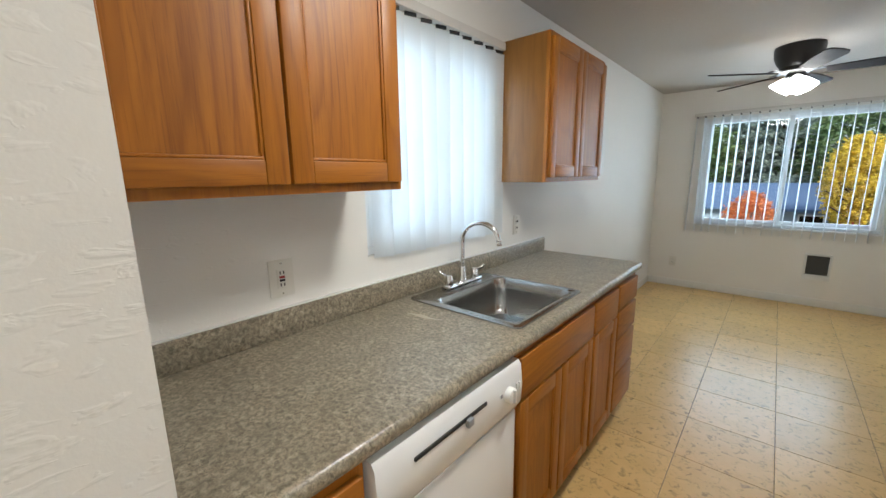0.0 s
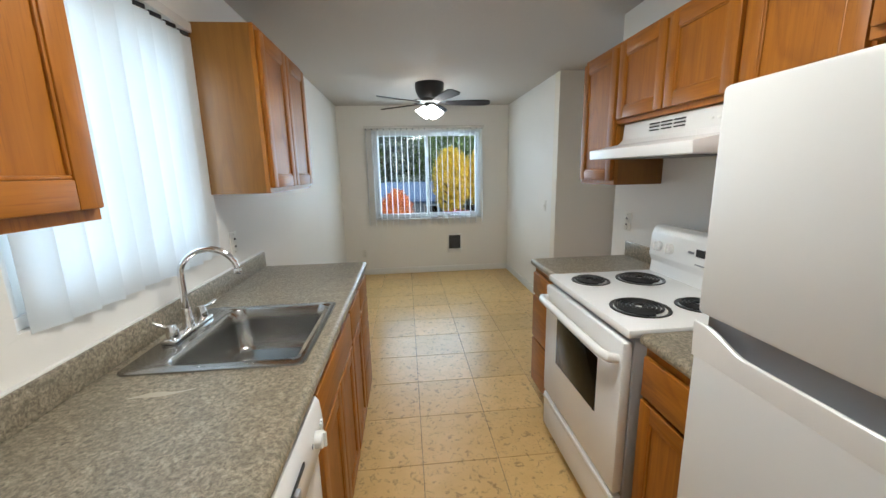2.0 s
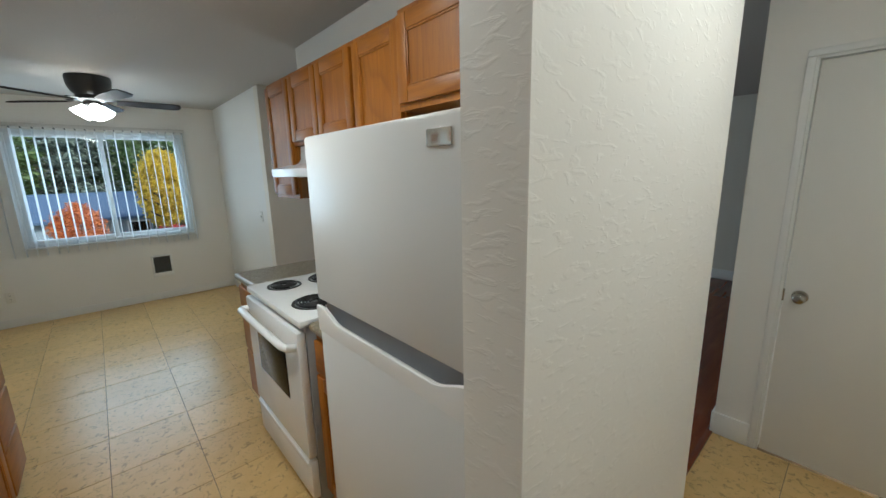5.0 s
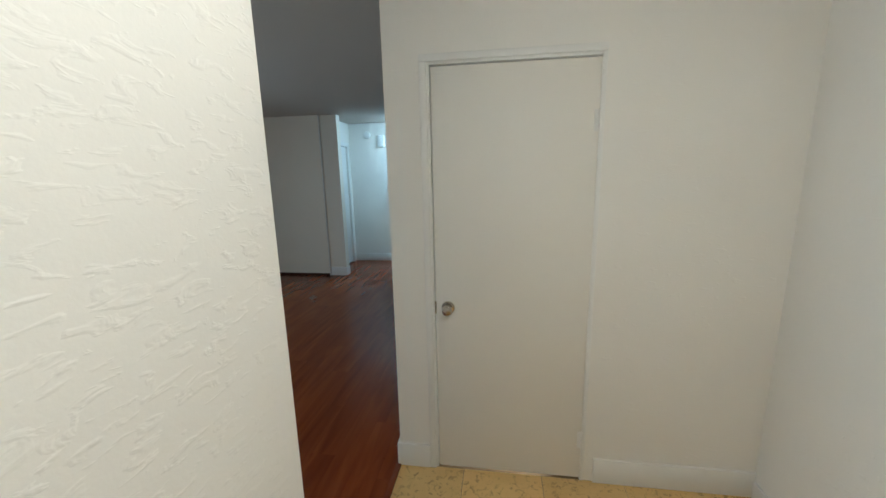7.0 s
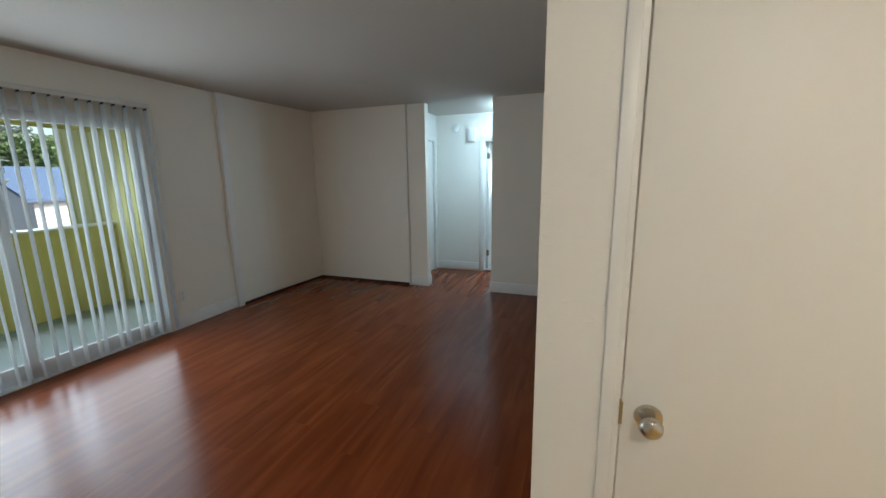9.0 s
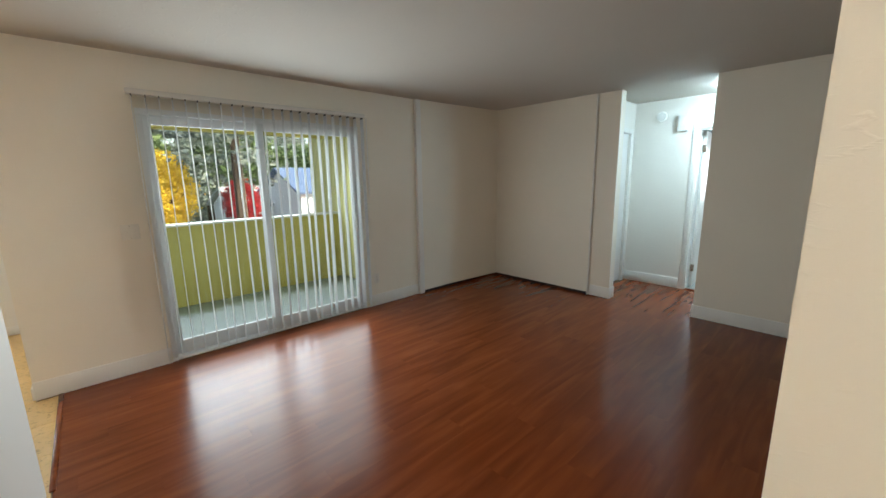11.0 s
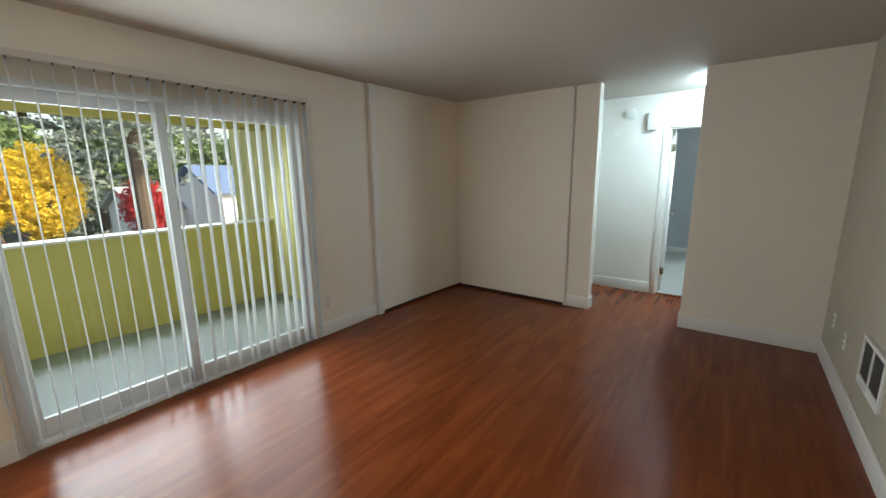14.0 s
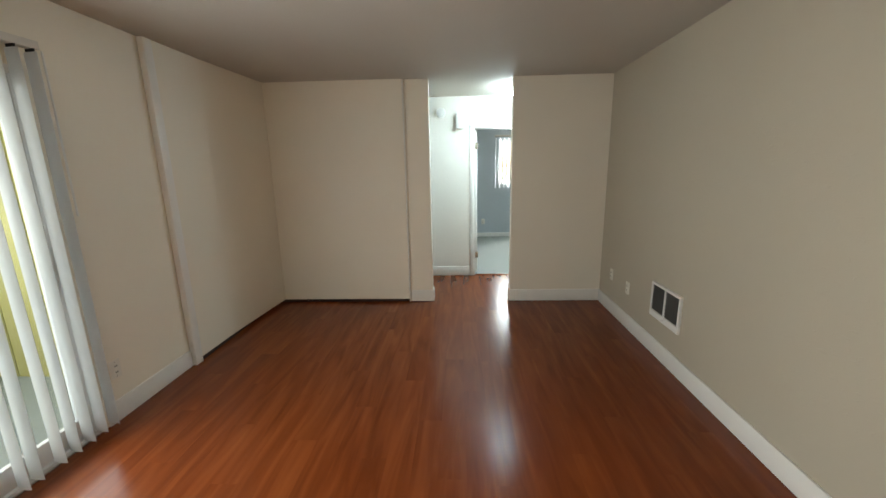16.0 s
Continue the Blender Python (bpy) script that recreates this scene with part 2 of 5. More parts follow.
OVENGLASS = plain("dark_oven_glass", (0.012, 0.011, 0.008), 0.12)
DARK = plain("dark_slot", (0.02, 0.02, 0.02), 0.6)
BLADE = plain("dark_walnut_blade", (0.022, 0.014, 0.012), 0.7, vary=0.3, scale=12)
BLADE.node_tree.nodes["Principled BSDF"].inputs["Specular IOR Level"].default_value = 0.2
OVENGLASS.node_tree.nodes["Principled BSDF"].inputs["Specular IOR Level"].default_value = 0.12
GRILLE = plain("dark_grille", (0.10, 0.10, 0.095), 0.5)
VANE = vane_plastic()
VINYL = plain("white_vinyl_frame", (0.84, 0.86, 0.87), 0.4)
GLASS = pane_glass("window_glass", (0.95, 0.97, 0.97))
RAIL = plain("grey_blind_rail", (0.66, 0.63, 0.58), 0.45)
CARPET = plain("grey_green_carpet", (0.34, 0.37, 0.35), 0.95, vary=0.15, scale=40, bump=0.6, bscale=300)
YELLOW = plain("yellow_stucco", (0.54, 0.47, 0.13), 0.8, vary=0.12, scale=3, bump=0.3, bscale=120)
YELLOWSIDE = plain("yellow_siding", (0.66, 0.60, 0.24), 0.6, vary=0.08, scale=3)
def banded_concrete():
    """Pale balcony concrete with an uneven dark green band along the parapet."""
    m, n, l, b = tree_of("balcony_concrete")
    p = spot(n, l)
    col = mixed(n, l, noisy(n, l, p, 9, 5), (0.27, 0.31, 0.32), (0.38, 0.42, 0.43))
    sep = n.new("ShaderNodeSeparateXYZ")
    l.new(p, sep.inputs[0])
    edge = n.new("ShaderNodeMath")
    edge.operation = "MULTIPLY_ADD"
    l.new(noisy(n, l, spot(n, l, (5, 2, 1)), 1.5, 4, 0.6), edge.inputs[0])
    edge.inputs[1].default_value = 0.5
    l.new(sep.outputs[1], edge.inputs[2])
    col = mixed(n, l, ramped(n, l, shifted(n, l, edge.outputs[0], -5.3), (0.30, 0.0), (0.55, 0.85)), col, (0.09, 0.11, 0.045))
    l.new(col, b.inputs["Base Color"])
    b.inputs["Roughness"].default_value = 0.6
    bumped(n, l, b, noisy(n, l, p, 120, 3), 0.3, 0.001)
    return m


def shifted(n, l, value, by):
    m = n.new("ShaderNodeMath")
    l.new(value, m.inputs[0])
    m.inputs[1].default_value = by
    return m.outputs[0]


CONCRETE = banded_concrete()
LAMPGLOW = glow("lit_opal_glass", (1.0, 0.95, 0.87), LAMP)
FANGLOW = glow("lit_frosted_glass", (1.0, 0.97, 0.93), FANLAMP)
HALLGLOW = glow("lit_hall_glass", (0.50, 0.77, 1.0), HALLLAMP)
KITCHENGLOW = glow("lit_kitchen_glass", (1.0, 0.95, 0.88), KITCHENLAMP)


# ---- building blocks ----
def cuboid(bm, x0, y0, z0, x1, y1, z1, bevel=0.0):
    r = bmesh.ops.create_cube(bm, size=1.0, matrix=Matrix.Translation(((x0 + x1) / 2, (y0 + y1) / 2, (z0 + z1) / 2)) @ Matrix.Diagonal((abs(x1 - x0), abs(y1 - y0), abs(z1 - z0), 1)))
    if bevel:
        bmesh.ops.bevel(bm, geom=list({e for v in r["verts"] for e in v.link_edges}), offset=bevel, segments=2, profile=0.5, affect="EDGES")
    return bm


def box(*a, bevel=0.0):
    return cuboid(bmesh.new(), *a, bevel=bevel)


def cyl(bm, p, r, depth, axis="z", r2=None, seg=24, bevel=0.0):
    turn = {"z": Matrix.Identity(4), "x": Matrix.Rotation(radians(90), 4, "Y"), "y": Matrix.Rotation(radians(-90), 4, "X")}[axis]
    res = bmesh.ops.create_cone(bm, cap_ends=True, segments=seg, radius1=r, radius2=r if r2 is None else r2, depth=depth, matrix=Matrix.Translation(p) @ turn)
    if bevel:
        rim = [e for e in {e for v in res["verts"] for e in v.link_edges} if len(e.link_faces) == 2 and any(len(f.verts) > 4 for f in e.link_faces)]
        bmesh.ops.bevel(bm, geom=rim, offset=bevel, segments=2, profile=0.5, affect="EDGES")
    return bm


def lathe(bm, profile, p=(0, 0, 0), seg=32, turn=None):
    """Revolves (radius, height) pairs about z."""
    rings = []
    m = Matrix.Translation(p) @ (turn or Matrix.Identity(4))
    for r, z in profile:
        rings.append([bm.verts.new(m @ Vector((r * math.cos(2 * math.pi * k / seg), r * math.sin(2 * math.pi * k / seg), z))) for k in range(seg)])
    for a, b in zip(rings, rings[1:]):
        for k in range(seg):
            bm.faces.new((a[k], a[(k + 1) % seg], b[(k + 1) % seg], b[k]))
    bmesh.ops.recalc_face_normals(bm, faces=bm.faces)
    return bm


def tube(bm, points, radius, seg=10):
    """A round bar along a smooth line of points."""
    pts = [Vector(p) for p in points]
    rings, side = [], None
    for i, p in enumerate(pts):
        way = (pts[min(i + 1, len(pts) - 1)] - pts[max(i - 1, 0)]).normalized()
        side = (side - way * side.dot(way)).normalized() if side else way.orthogonal().normalized()
        up = way.cross(side)
        rings.append([bm.verts.new(p + radius * (math.cos(2 * math.pi * k / seg) * side + math.sin(2 * math.pi * k / seg) * up)) for k in range(seg)])
    for a, b in zip(rings, rings[1:]):
        for k in range(seg):
            bm.faces.new((a[k], a[(k + 1) % seg], b[(k + 1) % seg], b[k]))
    bm.faces.new(list(reversed(rings[0])))
    bm.faces.new(rings[-1])
    return bm


def mesh_of(name, bm, material, smooth=False):
    me = bpy.data.meshes.new(name)
    bm.to_mesh(me)
    bm.free()
    me.materials.append(material)
    if smooth:
        for poly in me.polygons:
            poly.use_smooth = True
        me.set_sharp_from_angle(angle=radians(40))
    return me


def part(name, bm, material, parent, label="", smooth=True, at=None):
    ob = new(name, mesh_of(name, bm, material, smooth))
    ob.parent = parent
    if at is not None:
        ob.matrix_basis = at
    return tagged(ob, label)


def solid(name, bm, material, label="", category="", kind="", group="", smooth=False, at=None):
    ob = new(name, mesh_of(name, bm, material, smooth))
    if at is not None:
        ob.matrix_basis = at
    return tagged(ob, label, category, group, kind)


def thing(name, m, label, category, group="", kind=""):
    ob = new(name)
    ob.empty_display_size = 0.1
    ob.matrix_basis = m
    return tagged(ob, label, category, group, kind)


def wall(name, x0, y0, x1, y1, material, holes=(), z0=0.0, z1=2.44, label="white textured plaster wall"):
    """An upright wall in plan from (x0, y0) to (x1, y1); holes are (from, to, bottom, top) along its longer side."""
    bm = bmesh.new()
    along_x = x1 - x0 > y1 - y0
    lo, hi = (x0, x1) if along_x else (y0, y1)
    cuts = sorted(holes)
    spans = []
    at = lo
    for a, b, bottom, top in cuts:
        spans.append((at, a, z0, z1))
        if bottom > z0:
            spans.append((a, b, z0, bottom))
        if top < z1:
            spans.append((a, b, top, z1))
        at = b
    spans.append((at, hi, z0, z1))
    for a, b, c, d in spans:
        if b - a > 1e-4:
            cuboid(bm, *((a, y0, c, b, y1, d) if along_x else (x0, a, c, x1, b, d)))
    return solid(name, bm, material, label, "wall", "structure")


def skirting(name, x0, y0, x1, y1, h=0.10):
    bm = box(x0, y0, 0.0, x1, y1, h, bevel=0.004)
    return solid(name, bm, TRIM, "white painted baseboard along the wall foot", "baseboard", "structure", smooth=True)


# ---- structure ----
H = 2.44
wall("wall_west", -1.05, 0.30, -0.93, 6.03, WHITE, [(1.165, 2.07, 1.15, 2.08)], label="white textured kitchen and dining wall with a window")
wall("wall_stub", -1.05, 0.18, -0.14, 0.30, KNOCKDOWN, label="white textured stub wall at the counter end")
wall("wall_dining_north", -0.93, 5.91, 1.65, 6.03, WHITE, [(-0.455, 1.118, 0.835, 2.10)], label="white dining wall with a sliding window")
wall("wall_dining_east", 1.53, 4.14, 1.65, 5.91, WHITE, label="white dining wall with a light switch")
wall("wall_living_north", 1.53, 4.02, 6.54, 4.14, WARMLIT, [(2.34, 4.25, 0.0, 2.06)], label="white living room wall with a sliding glass door")
wall("wall_partition", 1.46, 0.26, 1.637, 2.78, WHITE, label="white partition wall behind the range")
wall("wall_alcove_south", 0.61, 0.14, 1.56, 0.26, KNOCKDOWN, label="white textured wall beside the refrigerator")
wall("wall_closet_west", 2.74, -1.46, 2.86, 0.288, WHITE, [(-0.665, 0.090, 0.0, 2.045)], label="white wall with a closet door")
solid("wall_living_south", box(0, -0.14, 0, 3.74, 0, 2.44), GREIGE, "greige painted living room wall with a wall heater", "wall", "structure", at=pose(2.86, 0.29, 0, 0, 0, -0.78))
wall("wall_living_east", 6.54, 0.24, 6.66, 4.14, WARMLIT, [(1.26, 2.155, 0.0, 2.44)], label="white living room wall with a hallway opening")
wall("wall_hall_east", 7.61, -0.8, 7.73, 2.52, WHITE, [(0.85, 1.63, 0.0, 2.045)], label="white hallway wall with an open bedroom door")
wall("wall_hall_north", 6.66, 2.40, 7.61, 2.52, WHITE, [(6.74, 7.48, 0.0, 2.045)], label="white hallway end wall with a door")
wall("wall_hall_south", 6.66, -0.92, 7.73, -0.80, WHITE)
wall("wall_hall_west", 6.54, -0.92, 6.66, 0.10, WHITE)
wall("wall_entry_south", -1.9, -1.58, 2.86, -1.46, WHITE)
wall("wall_entry_west", -2.02, -1.58, -1.9, 0.30, WHITE)
wall("wall_entry_north", -1.9, 0.18, -1.05, 0.30, WHITE)
wall("wall_closet_back", 3.50, -1.46, 3.62, 0.10, WHITE)
wall("wall_bedroom_north", 7.73, 2.40, 10.82, 2.52, BLUEGREY)
wall("wall_bedroom_east", 10.70, -1.4, 10.82, 2.40, BLUEGREY, [(-0.25, 0.98, 1.15, 2.10)], label="pale blue-grey bedroom wall with a window")
wall("wall_bedroom_south", 7.73, -1.52, 10.82, -1.4, BLUEGREY)
wall("wall_bedroom_west", 7.731, -1.4, 7.75, 2.40, BLUEGREY, [(0.85, 1.63, 0.0, 2.045)])

# furred-out panels of the north-east corner
bm = bmesh.new()
ring = [(5.12, 3.985), (5.60, 3.975), (6.54, 3.905), (6.54, 4.02), (5.12, 4.02)]
lo = [bm.verts.new((x, y, 0.035)) for x, y in ring]
hi = [bm.verts.new((x, y, H)) for x, y in ring]
for k in range(5):
    bm.faces.new((lo[k], lo[(k + 1) % 5], hi[(k + 1) % 5], hi[k]))
bm.faces.new(lo), bm.faces.new(hi)
bmesh.ops.recalc_face_normals(bm, faces=bm.faces)
solid("wall_panel_north", bm, WARMLIT, "white plasterboard panel over the wall", "wall", "structure")
solid("wall_panel_east", box(6.512, 2.43, 0.035, 6.54, 3.905, H), WARMLIT, "white plasterboard panel over the wall", "wall", "structure")
solid("wall_batten", box(5.035, 3.972, 0.0, 5.115, 4.02, H, bevel=0.008), TRIM, "white painted batten covering the wall joint", "trim", "structure", smooth=True)
solid("wall_batten_east", box(6.509, 2.412, 0.0, 6.54, 2.428, H, bevel=0.003), TRIM, "white painted joint strip", "trim", "structure", smooth=True)

solid("ceiling", box(-2.02, -1.58, H, 10.82, 6.03, H + 0.15), CEILING, "off-white textured ceiling", "ceiling", "structure")
slab = box(-2.02, -1.58, -0.25, 1.66, 6.03, -0.02)
cuboid(slab, 1.66, -1.58, -0.25, 5.10, 4.14, -0.02)
cuboid(slab, 5.10, -1.58, -0.25, 10.82, 6.03, -0.02)
solid("floor_slab", slab, GROUT, "dark subfloor under the tiles and planks", "floor", "structure")
solid("floor_bedroom", box(7.64, -1.4, -0.02, 10.70, 2.40, 0.004), CARPET, "grey-green bedroom carpet", "carpet", "structure")
solid("floor_closet", box(2.87, -1.46, -0.02, 3.50, 0.10, 0.0), CARPET, "closet carpet", "carpet", "structure")

# dark strips put in for the shade below the furred-out panels
solid("wall_gap_north", box(5.12, 3.99, 0.0, 6.54, 4.02, 0.035), GAP_SHADE, "dark strip for the shade in the gap under the wall panel", "gap", "structure")
solid("wall_gap_east", box(6.52, 2.43, 0.0, 6.54, 3.99, 0.035), GAP_SHADE, "dark strip for the shade in the gap under the wall panel", "gap", "structure")

# baseboards
B = 0.014
for name, a in (
    ("baseboard_dining_north", (-0.93, 5.91 - B, 1.53, 5.91)), ("baseboard_dining_east", (1.53 - B, 4.02, 1.53, 5.91 - B)),
    ("baseboard_dining_west", (-0.93, 2.72, -0.93 + B, 5.91 - B)), ("baseboard_living_north", (1.53, 4.02 - B, 2.335, 4.02)),
    ("baseboard_living_north_b", (4.29, 4.02 - B, 5.035, 4.02)), 
    ("baseboard_living_east", (6.54 - B, 0.24 + B, 6.54, 1.26)), ("baseboard_living_east_b", (6.54 - B, 2.155, 6.54, 2.404)),
    ("baseboard_hall_jamb", (6.54 - B, 2.155 - B, 6.66, 2.155)), ("baseboard_hall_jamb_b", (6.54 - B, 1.26, 6.66, 1.26 + B)),
    ("baseboard_hall_east", (7.61 - B, 1.70, 7.61, 2.40)), ("baseboard_closet_wall", (2.74 - B, 0.122, 2.74, 0.288)),
    ("baseboard_closet_end", (2.74 - B, 0.288, 2.86, 0.288 + B)), ("baseboard_closet_wall_b", (2.74 - B, -1.46, 2.74, -0.715)),
    ("baseboard_entry_south", (-1.9, -1.46, 2.74 - B, -1.46 + B)), ("baseboard_bedroom", (10.70 - B, -1.4, 10.70, 2.40)),
):
    skirting(name, *a, h=0.135 if "living" in name or "hall" in name or "closet" in name else 0.09)


solid("baseboard_living_south", box(0.01, 0, 0, 3.68, B, 0.135, bevel=0.004), TRIM, "white painted baseboard along the wall foot", "baseboard", "structure", smooth=True, at=pose(2.86, 0.29, 0, 0, 0, -0.78))


# ---- doors and windows ----
def casing(name, x, y0, y1, top, side, w=0.06, t=0.016, label="white painted door casing"):
    """Trim round an opening in a wall that faces along x."""
    bm = bmesh.new()
    a, b = (x - t, x) if side < 0 else (x, x + t)
    cuboid(bm, a, y0 - w, 0, b, y0, top, bevel=0.003)
    cuboid(bm, a, y1, 0, b, y1 + w, top, bevel=0.003)
    cuboid(bm, a, y0 - w, top, b, y1 + w, top + w, bevel=0.003)
    return solid(name, bm, TRIM, label, "door casing", "structure", smooth=True)


def knob(parent, m):
    k = part("knob", lathe(bmesh.new(), [(0.0, 0.062), (0.016, 0.062), (0.024, 0.056), (0.027, 0.046), (0.024, 0.036), (0.012, 0.028), (0.010, 0.012), (0.031, 0.009), (0.033, 0.0)]), NICKEL, parent, "satin nickel round knob", at=m)
    return k


bm = bmesh.new()
cuboid(bm, 2.729, 0.090, 0, 2.74, 0.122, 2.045, bevel=0.003)
cuboid(bm, 2.729, -0.672, 2.045, 2.74, 0.122, 2.076, bevel=0.003)
cuboid(bm, 2.736, -0.672, 0, 2.74, -0.6527, 2.045, bevel=0.0015)
solid("trim_closet_door", bm, TRIM, "white painted door casing", "door casing", "structure", smooth=True)
bm = bmesh.new()
cuboid(bm, 2.74, 0.078, 0, 2.86, 0.090, 2.045)
cuboid(bm, 2.74, -0.665, 0, 2.86, -0.653, 2.045)
cuboid(bm, 2.74, -0.653, 2.033, 2.86, 0.078, 2.045)
solid("trim_closet_jamb", bm, TRIM, "white painted door jamb", "door jamb", "structure")
closet = thing("door_1", pose(2.742, 0.073, 0.012), "closed flat white slab closet door", "door", kind="structure")
part("leaf", box(0.0, -0.7268, 0.0, 0.035, -0.001, 2.013, bevel=0.0015), DOORPAINT, closet)
knob(closet, pose(0.0, -0.062, 0.90, 0, -90, 0))
part("latch_plate", box(-0.003, -0.004, 0.868, 0.012, 0.004, 0.93), NICKEL, closet)
for z in (0.22, 1.76):
    hb = bmesh.new()
    cyl(hb, (-0.008, -0.726, z), 0.006, 0.09, seg=10)
    cuboid(hb, -0.005, -0.728, z - 0.045, 0.001, -0.705, z + 0.045)
    part("hinge", hb, TRIM, closet, "painted-over hinge")

casing("trim_bedroom_door", 7.61, 0.85, 1.63, 2.045, -1)
bm = bmesh.new()
cuboid(bm, 7.61, 1.615, 0, 7.75, 1.63, 2.045)
cuboid(bm, 7.61, 0.85, 0, 7.75, 0.865, 2.045)
cuboid(bm, 7.61, 0.865, 2.03, 7.75, 1.615, 2.045)
solid("trim_bedroom_jamb", bm, TRIM, "white painted door jamb", "door jamb", "structure")
bed = thing("door_2", pose(7.745, 1.612, 0.012, 0, 0, 5), "white slab bedroom door standing wide open", "door", kind="structure")
part("leaf", box(0.006, -0.035, 0.0, 0.745, 0.0, 2.01, bevel=0.003), TRIM, bed)
knob(bed, pose(0.685, -0.035, 0.93, 90, 0, 0))
for z in (0.26, 1.80):
    hb = bmesh.new()
    cyl(hb, (0.0, -0.040, z), 0.006, 0.09, seg=10)
    cuboid(hb, -0.002, -0.038, z - 0.045, 0.003, -0.002, z + 0.045)
    part("hinge", hb, NICKEL, bed, "satin nickel hinge")
solid("threshold_bedroom", box(7.60, 0.865, 0.0, 7.645, 1.615, 0.012, bevel=0.003), PLANK, "reddish wooden threshold strip", "threshold", "structure", smooth=True)
casing_n = bmesh.new()
cuboid(casing_n, 6.68, 2.384, 0, 6.74, 2.40, 2.045, bevel=0.003)
cuboid(casing_n, 7.48, 2.384, 0, 7.54, 2.40, 2.045, bevel=0.003)
cuboid(casing_n, 6.68, 2.384, 2.045, 7.54, 2.40, 2.105, bevel=0.003)
solid("trim_hall_closet", casing_n, TRIM, "white painted door casing", "door casing", "structure", smooth=True)
hall_door = thing("door_3", pose(6.745, 2.42, 0.012), "closed white slab hallway door", "door", kind="structure")
part("leaf", box(0, 0, 0, 0.73, 0.035, 2.025, bevel=0.003), TRIM, hall_door)
knob(hall_door, pose(0.06, 0.0, 0.93, 90, 0, 0))
# painted beam of the bedroom wardrobe seen past the leaf
solid("trim_wardrobe", box(9.3, 2.385, 0, 9.37, 2.40, 2.06, bevel=0.003), TRIM, "white wardrobe door casing", "door casing", "structure", smooth=True)


def slide_window(name, m, w, h, label):
    """A white vinyl sliding window in an opening; local x along the wall, y out of the room, z up from the sill."""
    win = thing(name, m, label, "window", kind="structure")
    fr = bmesh.new()
    for a in ((0, 0.02, 0, w, 0.10, 0.035), (0, 0.02, h - 0.035, w, 0.10, h), (0, 0.02, 0.035, 0.035, 0.10, h - 0.035), (w - 0.035, 0.02, 0.035, w, 0.10, h - 0.035)):
        cuboid(fr, *a, bevel=0.004)
    part("window_frame", fr, VINYL, win)
    for a, b, y in ((0.035, w / 2 + 0.02, 0.03), (w / 2 - 0.02, w - 0.035, 0.062)):
        sash = bmesh.new()
        s = 0.04
        cuboid(sash, a, y, 0.035, a + s, y + 0.028, h - 0.035, bevel=0.003)
        cuboid(sash, b - s, y, 0.035, b, y + 0.028, h - 0.035, bevel=0.003)
        cuboid(sash, a + s, y, 0.035, b - s, y + 0.028, 0.035 + s, bevel=0.003)
        cuboid(sash, a + s, y, h - 0.035 - s, b - s, y + 0.028, h - 0.035, bevel=0.003)
        so = part("sash", sash, VINYL, win)
        g = part("pane", box(a + s, y + 0.012, 0.035 + s, b - s, y + 0.016, h - 0.035 - s), GLASS, so, smooth=False)
        g.visible_shadow = False
    return win


def vane_bm(length, width, curve=0.006):
    bm = bmesh.new()
    rows = []
    for k in range(5):
        x = (k / 4 - 0.5) * width
        y = curve * (1 - (2 * k / 4 - 1) ** 2)
        rows.append([bm.verts.new((x, y + s, z)) for s in (-0.0006, 0.0006) for z in (-length, 0)])
    for a, b in zip(rows, rows[1:]):
        bm.faces.new((a[0], b[0], b[1], a[1]))
        bm.faces.new((a[2], a[3], b[3], b[2]))
        bm.faces.new((a[0], a[2], b[2], b[0]))
        bm.faces.new((a[1], b[1], b[3], a[3]))
    bm.faces.new((rows[0][0], rows[0][1], rows[0][3], rows[0][2]))
    bm.faces.new((rows[-1][0], rows[-1][2], rows[-1][3], rows[-1][1]))
    bmesh.ops.recalc_face_normals(bm, faces=bm.faces)
    return bm


def vertical_blind(name, m, w, drop, angle, label, step=0.08, jitter=3.0, wand=None):
    """Local x along the wall, -y into the room, z up; origin at the rail's left end top."""
    bl = thing(name, m, label, "window blind")
    part("head_rail", box(0, -0.045, -0.04, w, 0.0, 0.0, bevel=0.004), RAIL, bl, "grey metal head rail")
    me = mesh_of("vane", vane_bm(drop - 0.06, 0.089), VANE, True)
    # carriers widened and darkened to draw the shadowed gaps below the rail
    clip = mesh_of("carrier", box(-0.026, -0.003, -0.014, 0.026, 0.003, 0.0), DARK)
    n = int((w - 0.04) / step)
    for k in range(n):
        x = 0.03 + (w - 0.06) * k / (n - 1)
        v = new("vane", me)
        v.parent = bl
        v.matrix_basis = pose(x, -0.022, -0.056, random.uniform(-0.5, 0.5), 0, angle + random.uniform(-jitter, jitter))
        c = new("carrier", clip)
        c.parent = bl
        c.matrix_basis = pose(x, -0.022, -0.04, 0, 0, angle)
    if wand is not None:
        part("wand", cyl(bmesh.new(), (wand, -0.03, -0.04 - 0.42), 0.005, 0.84, seg=8), PLASTIC, bl, "thin white control wand")
    return bl


dw = slide_window("window_1", pose(-0.455, 5.91, 0.835), 1.573, 1.265, "white vinyl sliding dining window")
solid("sill_dining", box(-0.475, 5.885, 0.815, 1.138, 5.93, 0.835, bevel=0.004), TRIM, "white painted window sill", "window sill", "structure", smooth=True)
vertical_blind("vertical_blind", pose(-0.56, 5.905, 2.16), 1.72, 1.42, 84, "open white vertical blind over the dining window")
kw = slide_window("window_2", pose(-0.93, 1.165, 1.15, 0, 0, 90), 0.905, 0.93, "white vinyl kitchen window behind closed blinds")
